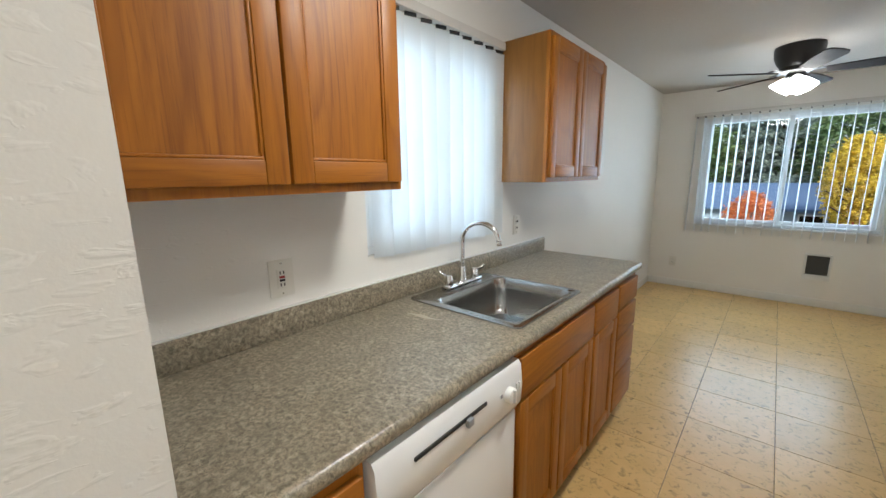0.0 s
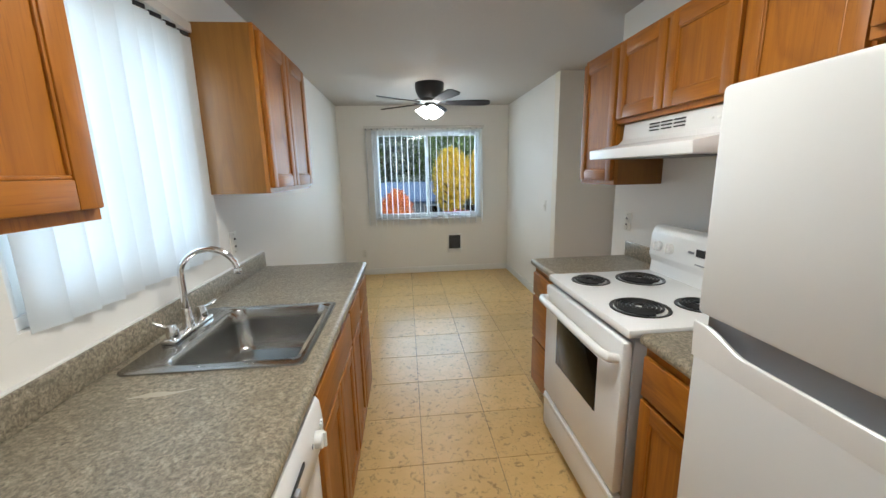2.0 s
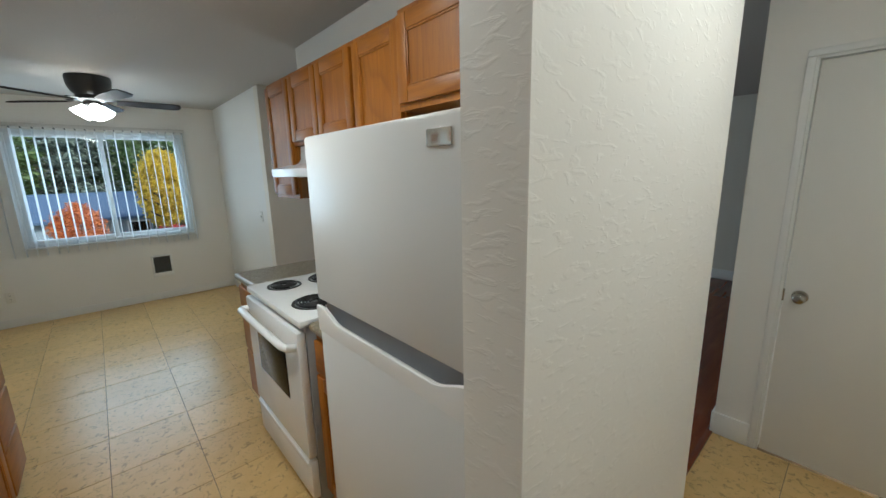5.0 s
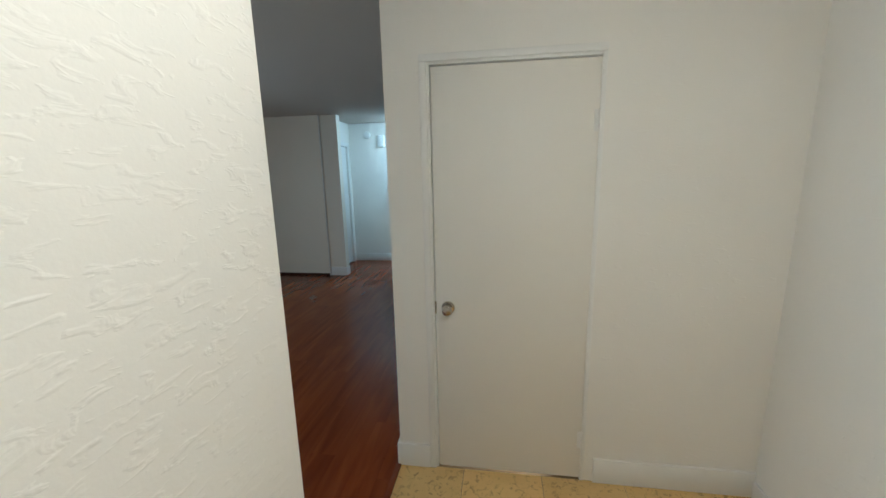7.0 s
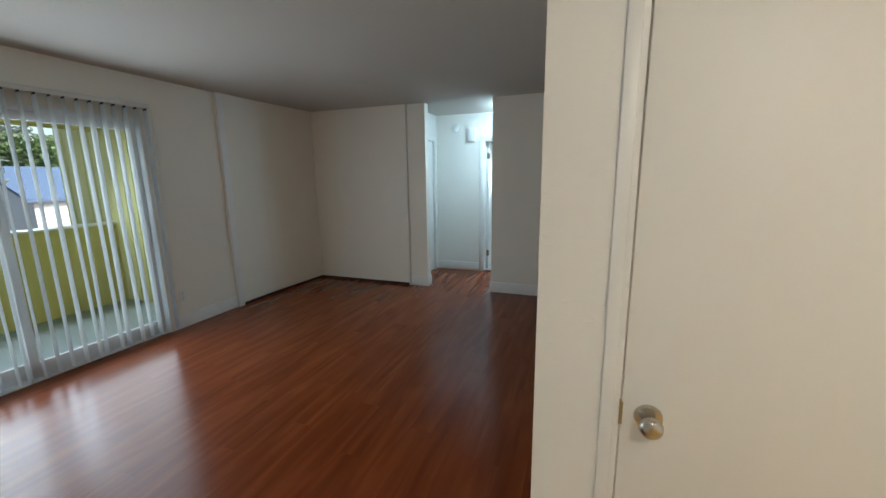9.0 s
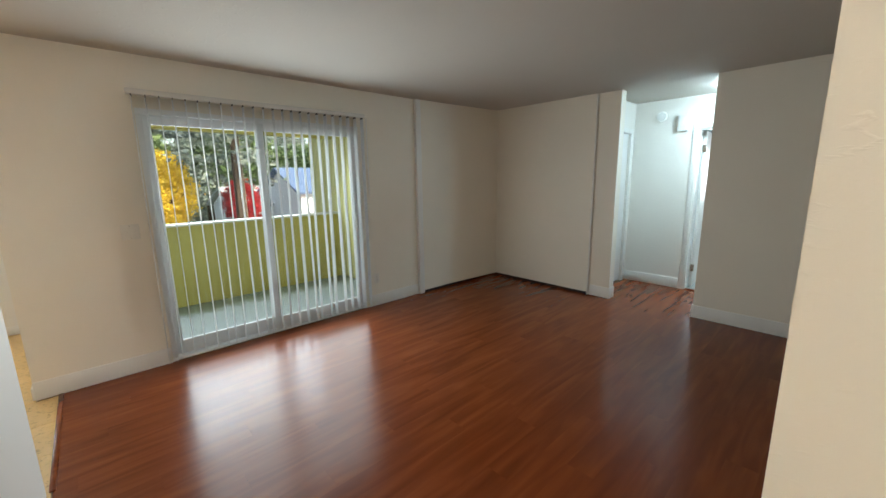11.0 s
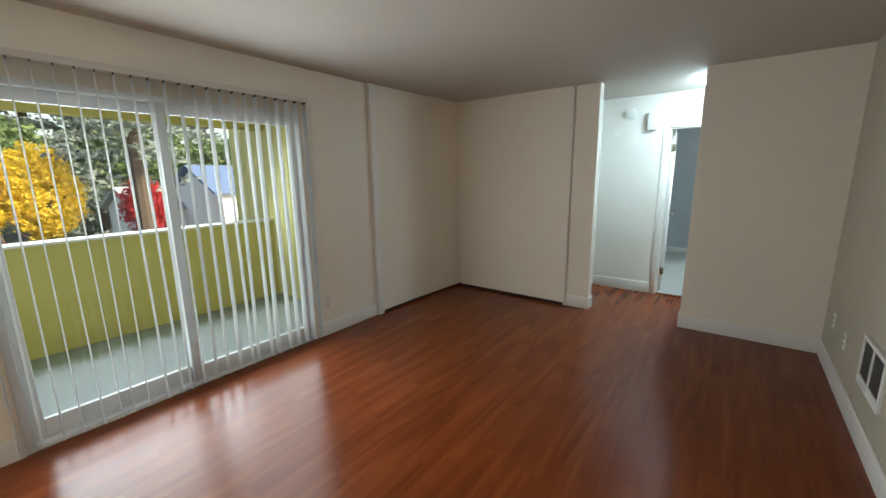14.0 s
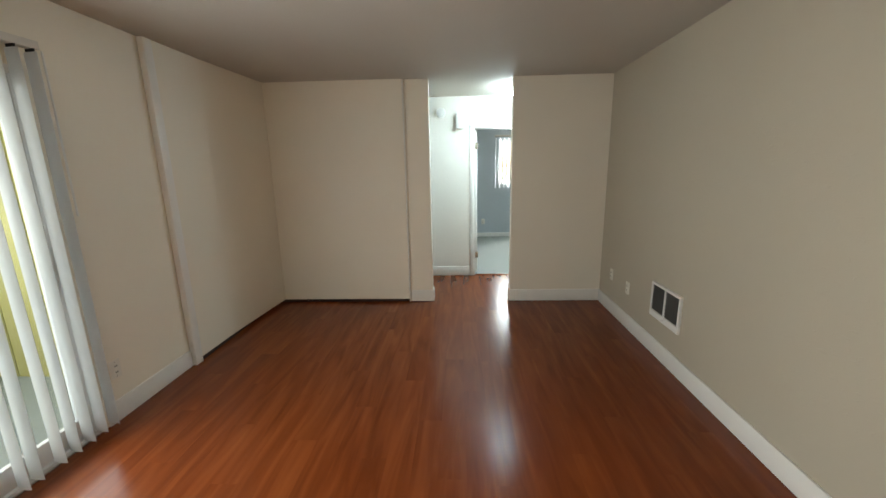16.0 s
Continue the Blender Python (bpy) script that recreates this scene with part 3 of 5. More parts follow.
vertical_blind("vertical_blind", pose(-0.93, 1.205, 2.16, 0, 0, 90), 0.905, 1.025, -17, "closed white vertical blind over the kitchen sink", jitter=3.5, step=0.084)
bw = slide_window("window_3", pose(10.70, 0.98, 1.15, 0, 0, -90), 1.23, 0.95, "white vinyl bedroom window")
vertical_blind("vertical_blind", pose(10.69, 1.06, 2.17, 0, 0, -90), 1.4, 1.10, 70, "half open white vertical blind in the bedroom")

# sliding glass door
pd = thing("door_4", pose(2.34, 4.02, 0.0), "white vinyl sliding glass patio door", "sliding door", kind="structure")
fr = bmesh.new()
for a in ((0, 0.0, 0.0, 1.91, 0.11, 0.03), (0, 0.0, 2.02, 1.91, 0.11, 2.06), (0, 0.0, 0.03, 0.04, 0.11, 2.02), (1.87, 0.0, 0.03, 1.91, 0.11, 2.02)):
    cuboid(fr, *a, bevel=0.004)
part("door_frame", fr, VINYL, pd)
for a, b, y, hnd in ((0.04, 0.93, 0.060, False), (0.87, 1.87, 0.020, True)):
    sash = bmesh.new()
    s = 0.056
    cuboid(sash, a, y, 0.03, a + s, y + 0.034, 2.02, bevel=0.004)
    cuboid(sash, b - s, y, 0.03, b, y + 0.034, 2.02, bevel=0.004)
    cuboid(sash, a + s, y, 0.03, b - s, y + 0.034, 0.15, bevel=0.004)
    cuboid(sash, a + s, y, 1.95, b - s, y + 0.034, 2.02, bevel=0.004)
    so = part("door_panel", sash, VINYL, pd)
    g = part("pane", box(a + s, y + 0.014, 0.15, b - s, y + 0.020, 1.95), GLASS, so, smooth=False)
    g.visible_shadow = False
    if hnd:
        part("handle", box(b - 0.045, y - 0.02, 0.92, b - 0.02, y, 1.12, bevel=0.006), PLASTIC, so, "white pull handle")
part("track", box(0.04, -0.012, 0.0, 1.87, 0.0, 0.012, bevel=0.003), NICKEL, pd, "dark metal floor track")
vertical_blind("vertical_blind", pose(2.30, 3.985, 2.185), 2.0, 2.14, 82, "open white vertical blind across the patio door", wand=2.02)


# ---- kitchen ----
def shaker(parent, x0, z0, w, h, y=0.0, name="door", rail=0.058):
    """A recessed-panel oak front; its face looks along -y."""
    d = part(name, box(0.004, -0.011, 0.004, w - 0.004, 0, h - 0.004), OAK_V, parent, smooth=False, at=pose(x0, y, z0))
    for x in (0, w - rail):
        part("stile", box(x, -0.02, 0, x + rail, 0.0005, h, bevel=0.0035), OAK_V, d)
    for z in (0, h - rail):
        part("rail", box(rail, -0.0195, z, w - rail, 0.0005, z + rail, bevel=0.003), OAK_H, d)
    bead = bmesh.new()
    for a in ((rail, rail, w - rail, rail + 0.008), (rail, h - rail - 0.008, w - rail, h - rail), (rail, rail + 0.008, rail + 0.008, h - rail - 0.008), (w - rail - 0.008, rail + 0.008, w - rail, h - rail - 0.008)):
        cuboid(bead, a[0], -0.017, a[1], a[2], -0.009, a[3], bevel=0.003)
    part("bead", bead, OAK_V, d)
    return d


def slab_front(parent, x0, z0, w, h, y=0.0):
    return part("drawer_front", box(0, -0.02, 0, w, 0, h, bevel=0.006), OAK_H, parent, at=pose(x0, y, z0))


def base_cabinet(m, w, depth, fronts, label, h=0.90, kick=0.10):
    """Fronts are (kind, x, z, width, height)."""
    c = thing("base_cabinet", m, label, "cabinet", "kitchen base cabinets")
    body = bmesh.new()
    cuboid(body, 0, 0.001, kick, 0.018, depth, h)
    cuboid(body, w - 0.018, 0.001, kick, w, depth, h)
    cuboid(body, 0.018, 0.02, kick, w - 0.018, depth, kick + 0.018)
    cuboid(body, 0.018, depth - 0.012, kick + 0.018, w - 0.018, depth, h)
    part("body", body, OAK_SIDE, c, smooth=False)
    ff = bmesh.new()
    cuboid(ff, 0, -0.018, kick, 0.04, 0, h)
    cuboid(ff, w - 0.04, -0.018, kick, w, 0, h)
    cuboid(ff, 0.04, -0.018, h - 0.045, w - 0.04, 0, h)
    cuboid(ff, 0.04, -0.018, kick, w - 0.04, 0, kick + 0.04)
    part("face_frame", ff, OAK_V, c, smooth=False)
    # dark sheet added for the shade seen between the fronts
    part("inner_back", box(0.04, -0.002, kick + 0.04, w - 0.04, 0.0, h - 0.045), GAP_SHADE, c, smooth=False)
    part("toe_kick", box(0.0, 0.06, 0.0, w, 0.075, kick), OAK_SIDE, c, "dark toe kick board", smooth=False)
    for kind, x, z, fw, fh in fronts:
        (shaker if kind == "door" else slab_front)(c, x, z, fw, fh, -0.018)
    return c


def wall_cabinet(m, w, h, doors, label, depth=0.29):
    c = thing("wall_cabinet", m, label, "cabinet", "kitchen wall cabinets")
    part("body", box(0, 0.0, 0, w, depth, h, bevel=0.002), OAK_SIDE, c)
    ff = bmesh.new()
    cuboid(ff, 0, -0.018, 0, 0.04, 0, h)
    cuboid(ff, w - 0.04, -0.018, 0, w, 0, h)
    cuboid(ff, 0.04, -0.018, h - 0.05, w - 0.04, 0, h)
    cuboid(ff, 0.04, -0.018, 0, w - 0.04, 0, 0.05)
    part("face_frame", ff, OAK_V, c, smooth=False)
    for x, dw_ in doors:
        shaker(c, x, 0.025, dw_, h - 0.05, -0.018)
    return c


# run under the window, fronts looking east; local x is world y
XF = -0.318
base_cabinet(pose(XF, 0.305, 0, 0, 0, 90), 0.335, 0.60, [("drawer", 0.012, 0.715, 0.311, 0.15), ("door", 0.012, 0.115, 0.311, 0.585)], "honey oak base cabinet beside the dishwasher")
base_cabinet(pose(XF, 1.262, 0, 0, 0, 90), 0.70, 0.60, [("drawer", 0.012, 0.715, 0.676, 0.155), ("door", 0.012, 0.115, 0.334, 0.59), ("door", 0.354, 0.115, 0.334, 0.59)], "honey oak sink base cabinet with two doors")
base_cabinet(pose(XF, 1.965, 0, 0, 0, 90), 0.355, 0.60, [("drawer", 0.012, 0.715, 0.331, 0.155), ("door", 0.012, 0.115, 0.331, 0.59)], "honey oak base cabinet with drawer over door")
base_cabinet(pose(XF, 2.323, 0, 0, 0, 90), 0.355, 0.60, [("drawer", 0.012, 0.735, 0.331, 0.135), ("drawer", 0.012, 0.565, 0.331, 0.155), ("drawer", 0.012, 0.35, 0.331, 0.20), ("drawer", 0.012, 0.115, 0.331, 0.22)], "honey oak cabinet with four drawers")


def countertop(name, x0, x1, y0, y1, front, label, hole=None, z=0.94, end_splash=None):
    """Rolled-edge laminate top; front is the world x of its open edge."""
    bm = bmesh.new()
    if hole:
        a, b, c, d = hole
        for r in ((x0, y0, x1, c), (x0, d, x1, y1), (x0, c, a, d), (b, c, x1, d)):
            cuboid(bm, r[0], r[1], z - 0.04, r[2], r[3], z)
        bmesh.ops.remove_doubles(bm, verts=bm.verts, dist=1e-5)
    else:
        cuboid(bm, x0, y0, z - 0.04, x1, y1, z)
    s = 1 if front > (x0 + x1) / 2 else -1
    edge = bmesh.new()
    prof = [(0.0, 0.0), (0.008, -0.001), (0.016, -0.006), (0.020, -0.014), (0.021, -0.024), (0.018, -0.034), (0.010, -0.040), (0.0, -0.040)]
    rows = [[edge.verts.new((front + s * px - s * 0.0, yy, z + pz)) for px, pz in prof] for yy in (y0, y1)]
    for k in range(len(prof) - 1):
        edge.faces.new((rows[0][k], rows[0][k + 1], rows[1][k + 1], rows[1][k]))
    edge.faces.new(rows[0]), edge.faces.new(list(reversed(rows[1])))
    bmesh.ops.recalc_face_normals(edge, faces=edge.faces)
    t = thing(name, pose(0, 0, 0), label, "countertop")
    part("top", bm, COUNTER, t, smooth=False)
    part("rolled_edge", edge, COUNTER, t)
    back = x0 if s > 0 else x1
    part("backsplash", box(back if s > 0 else back - 0.02, y0, z, back + 0.02 if s > 0 else back, y1, z + 0.095, bevel=0.005), COUNTER, t)
    return t


countertop("countertop", -0.928, -0.293, 0.302, 2.70, -0.293, "grey-brown speckled laminate countertop with backsplash", hole=(-0.80, -0.365, 1.36, 1.87))
solid("caulk_line", box(-0.9295, 0.302, 1.035, -0.915, 2.70, 1.041, bevel=0.002), TRIM, "white caulk bead over the backsplash", "caulk", "structure", smooth=True)

# dishwasher
dwm = thing("dishwasher", pose(-0.322, 0.648, 0.0, 0, 0, 90), "white built-in dishwasher under the counter", "dishwasher")
W = 0.605
part("tub", box(0.005, 0.01, 0.09, W - 0.005, 0.56, 0.885), GREYPLASTIC, dwm, smooth=False)
part("door", box(0, -0.035, 0.13, W, 0.008, 0.70, bevel=0.008), ENAMEL, dwm)
cp = bmesh.new()
prof = [(0.008, 0.705), (-0.035, 0.705), (-0.052, 0.735), (-0.056, 0.80), (-0.050, 0.865), (-0.040, 0.88), (0.008, 0.88)]
rows = [[cp.verts.new((x, y, z)) for y, z in prof] for x in (0, W)]
for k in range(len(prof)):
    j = (k + 1) % len(prof)
    cp.faces.new((rows[0][k], rows[1][k], rows[1][j], rows[0][j]))
cp.faces.new(rows[0]), cp.faces.new(list(reversed(rows[1])))
bmesh.ops.recalc_face_normals(cp, faces=cp.faces)
panel = part("control_panel", cp, ENAMEL, dwm)
part("latch_slot", box(0.11, -0.059, 0.822, 0.40, -0.054, 0.834, bevel=0.002), DARK, panel, "dark vent slot")
part("latch", box(0.30, -0.070, 0.806, 0.325, -0.055, 0.83, bevel=0.004), GREYPLASTIC, panel)
dial = bmesh.new()
cyl(dial, (0.52, -0.064, 0.80), 0.024, 0.022, "y", r2=0.024, bevel=0.003)
cuboid(dial, 0.516, -0.084, 0.778, 0.524, -0.072, 0.822, bevel=0.002)
part("dial", dial, PLASTIC, panel, "round grey-white timer dial")
for x in (0.565, 0.58):
    part("button", box(x, -0.060, 0.79, x + 0.011, -0.053, 0.815, bevel=0.002), PLASTIC, panel)
part("indicator_mark", box(0.475, -0.0575, 0.805, 0.485, -0.0555, 0.815), GREYPLASTIC, panel)
part("toe_panel", box(0.0, 0.03, 0.005, W, 0.05, 0.125), PLASTIC, dwm, smooth=False)

# sink
sk = thing("kitchen_sink", pose(-0.60, 1.615, 0.94), "stainless steel drop-in single bowl sink", "sink")


def rounded(cx, cy, w, d, r, z, n=6):
    pts = []
    for sx, sy, a0 in ((1, 1, 0), (-1, 1, 90), (-1, -1, 180), (1, -1, 270)):
        for k in range(n + 1):
            a = radians(a0 + 90 * k / n)
            pts.append((cx + sx * (w / 2 - r) + r * math.cos(a), cy + sy * (d / 2 - r) + r * math.sin(a), z))
    return pts


def loft(loops, cap=True):
    bm = bmesh.new()
    rr = [[bm.verts.new(p) for p in lp] for lp in loops]
    for a, b in zip(rr, rr[1:]):
        for k in range(len(a)):
            bm.faces.new((a[k], a[(k + 1) % len(a)], b[(k + 1) % len(b)], b[k]))
    if cap:
        bm.faces.new(rr[-1])
    bmesh.ops.recalc_face_normals(bm, faces=bm.faces)
    return bm


CX = 0.045
bowl = loft([rounded(0.0, 0, 0.55, 0.575, 0.03, 0.001), rounded(0.0, 0, 0.548, 0.573, 0.03, 0.006), rounded(0.0, 0, 0.53, 0.555, 0.03, 0.009),
             rounded(CX, 0, 0.415, 0.505, 0.055, 0.008), rounded(CX, 0, 0.405, 0.495, 0.055, 0.002), rounded(CX, 0, 0.395, 0.485, 0.06, -0.05),
             rounded(CX, 0, 0.375, 0.465, 0.06, -0.15), rounded(CX, 0, 0.345, 0.435, 0.06, -0.172), rounded(CX, 0, 0.28, 0.36, 0.06, -0.178), rounded(CX, 0, 0.09, 0.09, 0.04, -0.183)])
part("bowl", bowl, STEEL, sk)
part("drain", lathe(bmesh.new(), [(0.058, 0.0), (0.055, 0.004), (0.045, 0.002), (0.03, -0.004), (0.0, -0.004)], (CX, 0, -0.181)), CHROME, sk, "chrome drain ring")

# faucet
fc = thing("faucet", pose(-0.826, 1.650, 0.948), "chrome gooseneck faucet with two lever handles", "faucet")
part("deck_plate", box(-0.027, -0.13, 0.0, 0.027, 0.13, 0.016, bevel=0.007), CHROME, fc)
neck = [(0, 0, 0.01), (0, 0, 0.12), (0.0, 0, 0.20)]
for k in range(1, 15):
    a = radians(180 - 172 * k / 14)
    neck.append((0.093 + 0.093 * math.cos(a), 0.0, 0.215 + 0.088 * math.sin(a)))
part("spout", tube(bmesh.new(), neck, 0.0115, 14), CHROME, fc, at=pose(0, 0, 0, 0, 0, 12))
part("collar", lathe(bmesh.new(), [(0.0, 0.075), (0.014, 0.075), (0.016, 0.06), (0.019, 0.02), (0.023, 0.0)], (0, 0, 0.012)), CHROME, fc)
part("aerator", cyl(bmesh.new(), (0.184, 0.039, 0.213), 0.0135, 0.022, seg=16, bevel=0.002), CHROME, fc)
for y, turn in ((-0.10, 200), (0.10, 20)):
    hd = part("handle", lathe(bmesh.new(), [(0.0, 0.048), (0.014, 0.046), (0.019, 0.03), (0.020, 0.0)], (0, 0, 0.014)), CHROME, fc, at=pose(0, y, 0))
    part("lever", tube(bmesh.new(), [(0.0, 0, 0.05), (0.02, 0, 0.058), (0.038, 0, 0.068), (0.05, 0, 0.080)], 0.007, 10), CHROME, hd, at=pose(0, 0, 0, 0, 0, turn))

# outlet plates
PLATE = plain("ivory_plate_plastic", (0.77, 0.745, 0.68), 0.35, vary=0.03)


def wall_plate(m, label, category, kind_of="outlet", w=0.075, h=0.118):
    """Face looks along -y."""
    p = thing("wall_plate", m, label, category)
    part("cover", box(-w / 2, -0.006, -h / 2, w / 2, 0, h / 2, bevel=0.003), PLATE, p)
    if kind_of == "gfci":
        part("socket_body", box(-0.017, -0.009, -0.034, 0.017, -0.005, 0.034, bevel=0.002), PLATE, p)
        part("test_button", box(-0.009, -0.011, 0.001, 0.009, -0.008, 0.009), plain("red_button", (0.35, 0.03, 0.03), 0.4), p, "small red test button")
        part("reset_button", box(-0.009, -0.011, -0.010, 0.009, -0.008, -0.002), BLACK, p, "small black reset button")
        slots = ((-0.006, 0.02), (0.006, 0.02), (-0.006, -0.021), (0.006, -0.021))
    elif kind_of == "outlet":
        for z in (-0.02, 0.02):
            part("socket_body", cyl(bmesh.new(), (0, -0.007, z), 0.016, 0.004, "y", seg=20), PLATE, p)
        slots = ((-0.006, 0.022), (0.006, 0.022), (-0.006, -0.018), (0.006, -0.018))
    else:
        n = 2 if kind_of == "double_switch" else 1
        for k in range(n):
            part("rocker", box(-0.006 + (k - (n - 1) / 2) * 0.046, -0.016, -0.012, 0.006 + (k - (n - 1) / 2) * 0.046, -0.005, 0.012, bevel=0.002), PLATE, p)
        slots = ()
    for x, z in slots:
        part("slot", box(x - 0.0012, -0.0125, z - 0.005, x + 0.0012, -0.0085, z + 0.005), DARK, p, smooth=False)
    for z in (-h * 0.40, h * 0.40):
        part("screw", cyl(bmesh.new(), (0, -0.007, z), 0.003, 0.002, "y", seg=8), NICKEL, p)
    return p


wall_plate(pose(-0.93, 0.80, 1.14, 0, 0, 90), "white ground-fault outlet plate above the counter", "outlet", "gfci", 0.085, 0.128)
wall_plate(pose(-0.93, 2.33, 1.16, 0, 0, 90), "white outlet plate above the counter", "outlet")
wall_plate(pose(-0.65, 5.91, 0.33), "white outlet plate above the baseboard", "outlet")
wall_plate(pose(1.53, 4.32, 1.12, 0, 0, -90), "white light switch on the dining wall", "light switch", "switch")
wall_plate(pose(1.46, 2.60, 1.16, 0, 0, -90), "white outlet plate behind the small counter", "outlet")
wall_plate(pose(2.20, 4.02, 1.13), "white light switch beside the patio door", "light switch", "double_switch", 0.115, 0.118)
wall_plate(pose(4.40, 4.02, 0.33), "white outlet plate beside the patio door", "outlet")
wall_plate(pose(6.21, 0.2445, 0.40, 0, 0, 179.22), "white outlet plate on the greige wall", "outlet")
wall_plate(pose(5.81, 0.25, 0.38, 0, 0, 179.22), "white outlet plate on the greige wall", "outlet")
wall_plate(pose(10.70, 1.30, 0.34, 0, 0, -90), "white outlet plate on the bedroom wall", "outlet")

# wall cabinets
wall_cabinet(pose(-0.652, 0.305, 1.428, 0, 0, 90), 0.78, 0.74, ((0.012, 0.385), (0.405, 0.363)), "honey oak double wall cabinet", 0.277)
wall_cabinet(pose(-0.652, 2.115, 1.428, 0, 0, 90), 0.78, 0.74, ((0.015, 0.372), (0.393, 0.372)), "honey oak double wall cabinet past the kitchen window", 0.277)
XR = 1.19
wall_cabinet(pose(XR, 2.70, 1.415, 0, 0, -90), 0.405, 0.745, ((0.012, 0.381),), "honey oak single wall cabinet beside the range hood", 0.268)
wall_cabinet(pose(XR, 2.293, 1.74, 0, 0, -90), 0.775, 0.42, ((0.012, 0.370), (0.393, 0.370)), "short honey oak cabinet over the range hood", 0.268)
wall_cabinet(pose(XR, 1.515, 1.415, 0, 0, -90), 0.385, 0.745, ((0.012, 0.361),), "honey oak single wall cabinet beside the refrigerator", 0.268)
wall_cabinet(pose(XR - 0.03, 1.126, 1.80, 0, 0, -90), 0.86, 0.36, ((0.012, 0.41), (0.438, 0.41)), "short honey oak cabinet over the refrigerator", 0.298)
solid("wall_soffit", box(1.40, 0.26, 2.162, 1.46, 2.70, 2.44), WHITE, "white painted filler above the wall cabinets", "wall", "structure")

# right-hand base run, fronts looking west; local x runs to -y
XB = 0.845
base_cabinet(pose(XB, 2.56, 0, 0, 0, -90), 0.39, 0.60, [("drawer", 0.012, 0.725, 0.366, 0.14), ("drawer", 0.012, 0.43, 0.366, 0.28), ("drawer", 0.012, 0.115, 0.366, 0.30)], "honey oak drawer cabinet past the range")
base_cabinet(pose(XB, 1.390, 0, 0, 0, -90), 0.33, 0.60, [("drawer", 0.012, 0.715, 0.306, 0.15), ("door", 0.012, 0.115, 0.306, 0.585)], "honey oak base cabinet between range and refrigerator")
countertop("countertop", 0.82, 1.458, 2.168, 2.58, 0.82, "grey-brown speckled laminate countertop past the range")
countertop("countertop", 0.82, 1.458, 1.058, 1.392, 0.82, "grey-brown speckled laminate countertop beside the refrigerator")

# electric range; local x runs to -y, front looks along -y
rg = thing("electric_range", pose(0.79, 2.16, 0.0, 0, 0, -90) @ Matrix.Diagonal((1, 1, 1.036, 1)), "white freestanding electric coil range", "range")
W = 0.755
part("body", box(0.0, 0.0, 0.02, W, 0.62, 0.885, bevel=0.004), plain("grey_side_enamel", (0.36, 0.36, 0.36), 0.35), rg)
for x in (0.03, W - 0.06):
    for y in (0.04, 0.55):
        part("foot", cyl(bmesh.new(), (x + 0.015, y, 0.011), 0.016, 0.022, seg=12), BLACK, rg)
part("cooktop", box(-0.004, -0.03, 0.885, W + 0.004, 0.62, 0.918, bevel=0.010), ENAMEL, rg)
od = part("oven_door", box(0.004, -0.042, 0.265, W - 0.004, -0.001, 0.868, bevel=0.010), ENAMEL, rg)
part("oven_window", box(0.17, -0.0455, 0.50, W - 0.17, -0.040, 0.735, bevel=0.002), OVENGLASS, od, "dark oven window")
hb = bmesh.new()
tube(hb, [(0.03, -0.042, 0.80), (0.035, -0.075, 0.805), (0.07, -0.088, 0.808), (0.20, -0.092, 0.81), (W / 2, -0.093, 0.81), (W - 0.20, -0.092, 0.81), (W - 0.07, -0.088, 0.808), (W - 0.035, -0.075, 0.805), (W - 0.03, -0.042, 0.80)], 0.018, 12)
part("handle", hb, ENAMEL, od)
dr = part("storage_drawer", box(0.004, -0.038, 0.055, W - 0.004, -0.001, 0.252, bevel=0.008), ENAMEL, rg)
part("drawer_lip", box(0.02, -0.047, 0.222, W - 0.02, -0.036, 0.248, bevel=0.005), ENAMEL, dr)
bg = bmesh.new()
prof = [(0.62, 0.90), (0.545, 0.90), (0.552, 0.975), (0.535, 1.01), (0.546, 1.125), (0.560, 1.153), (0.588, 1.165), (0.62, 1.162)]
rows = [[bg.verts.new((x, y, z)) for y, z in prof] for x in (0.0, W)]
for k in range(len(prof)):
    j = (k + 1) % len(prof)
    bg.faces.new((rows[0][k], rows[1][k], rows[1][j], rows[0][j]))
bg.faces.new(rows[0]), bg.faces.new(list(reversed(rows[1])))
bmesh.ops.recalc_face_normals(bg, faces=bg.faces)
bmesh.ops.bevel(bg, geom=bg.edges[:], offset=0.006, segments=2, profile=0.5, affect="EDGES")
bgp = part("backguard", bg, ENAMEL, rg)
tilt = 5
for x in (0.075, 0.165, W - 0.165, W - 0.075):
    kb = bmesh.new()
    cyl(kb, (0, 0, 0), 0.026, 0.02, "y", bevel=0.004)
    cuboid(kb, -0.004, -0.022, -0.022, 0.004, -0.008, 0.022, bevel=0.002)
    part("control_knob", kb, PLASTIC, bgp, at=pose(x, 0.531, 1.062, -tilt, 0, 0))
part("clock_display", box(W / 2 - 0.035, 0.534, 1.062, W / 2 + 0.03, 0.542, 1.094), DARK, bgp, "dark clock display", smooth=False)
for k in range(4):
    part("touch_button", box(W / 2 - 0.085 + (k % 2) * 0.02 + (0.135 if k > 1 else 0), 0.533, 1.068, W / 2 - 0.073 + (k % 2) * 0.02 + (0.135 if k > 1 else 0), 0.540, 1.078), GREYPLASTIC, bgp)
part("logo_bar", box(W / 2 - 0.035, 0.533, 1.022, W / 2 + 0.035, 0.5385, 1.028), GREYPLASTIC, bgp, smooth=False)


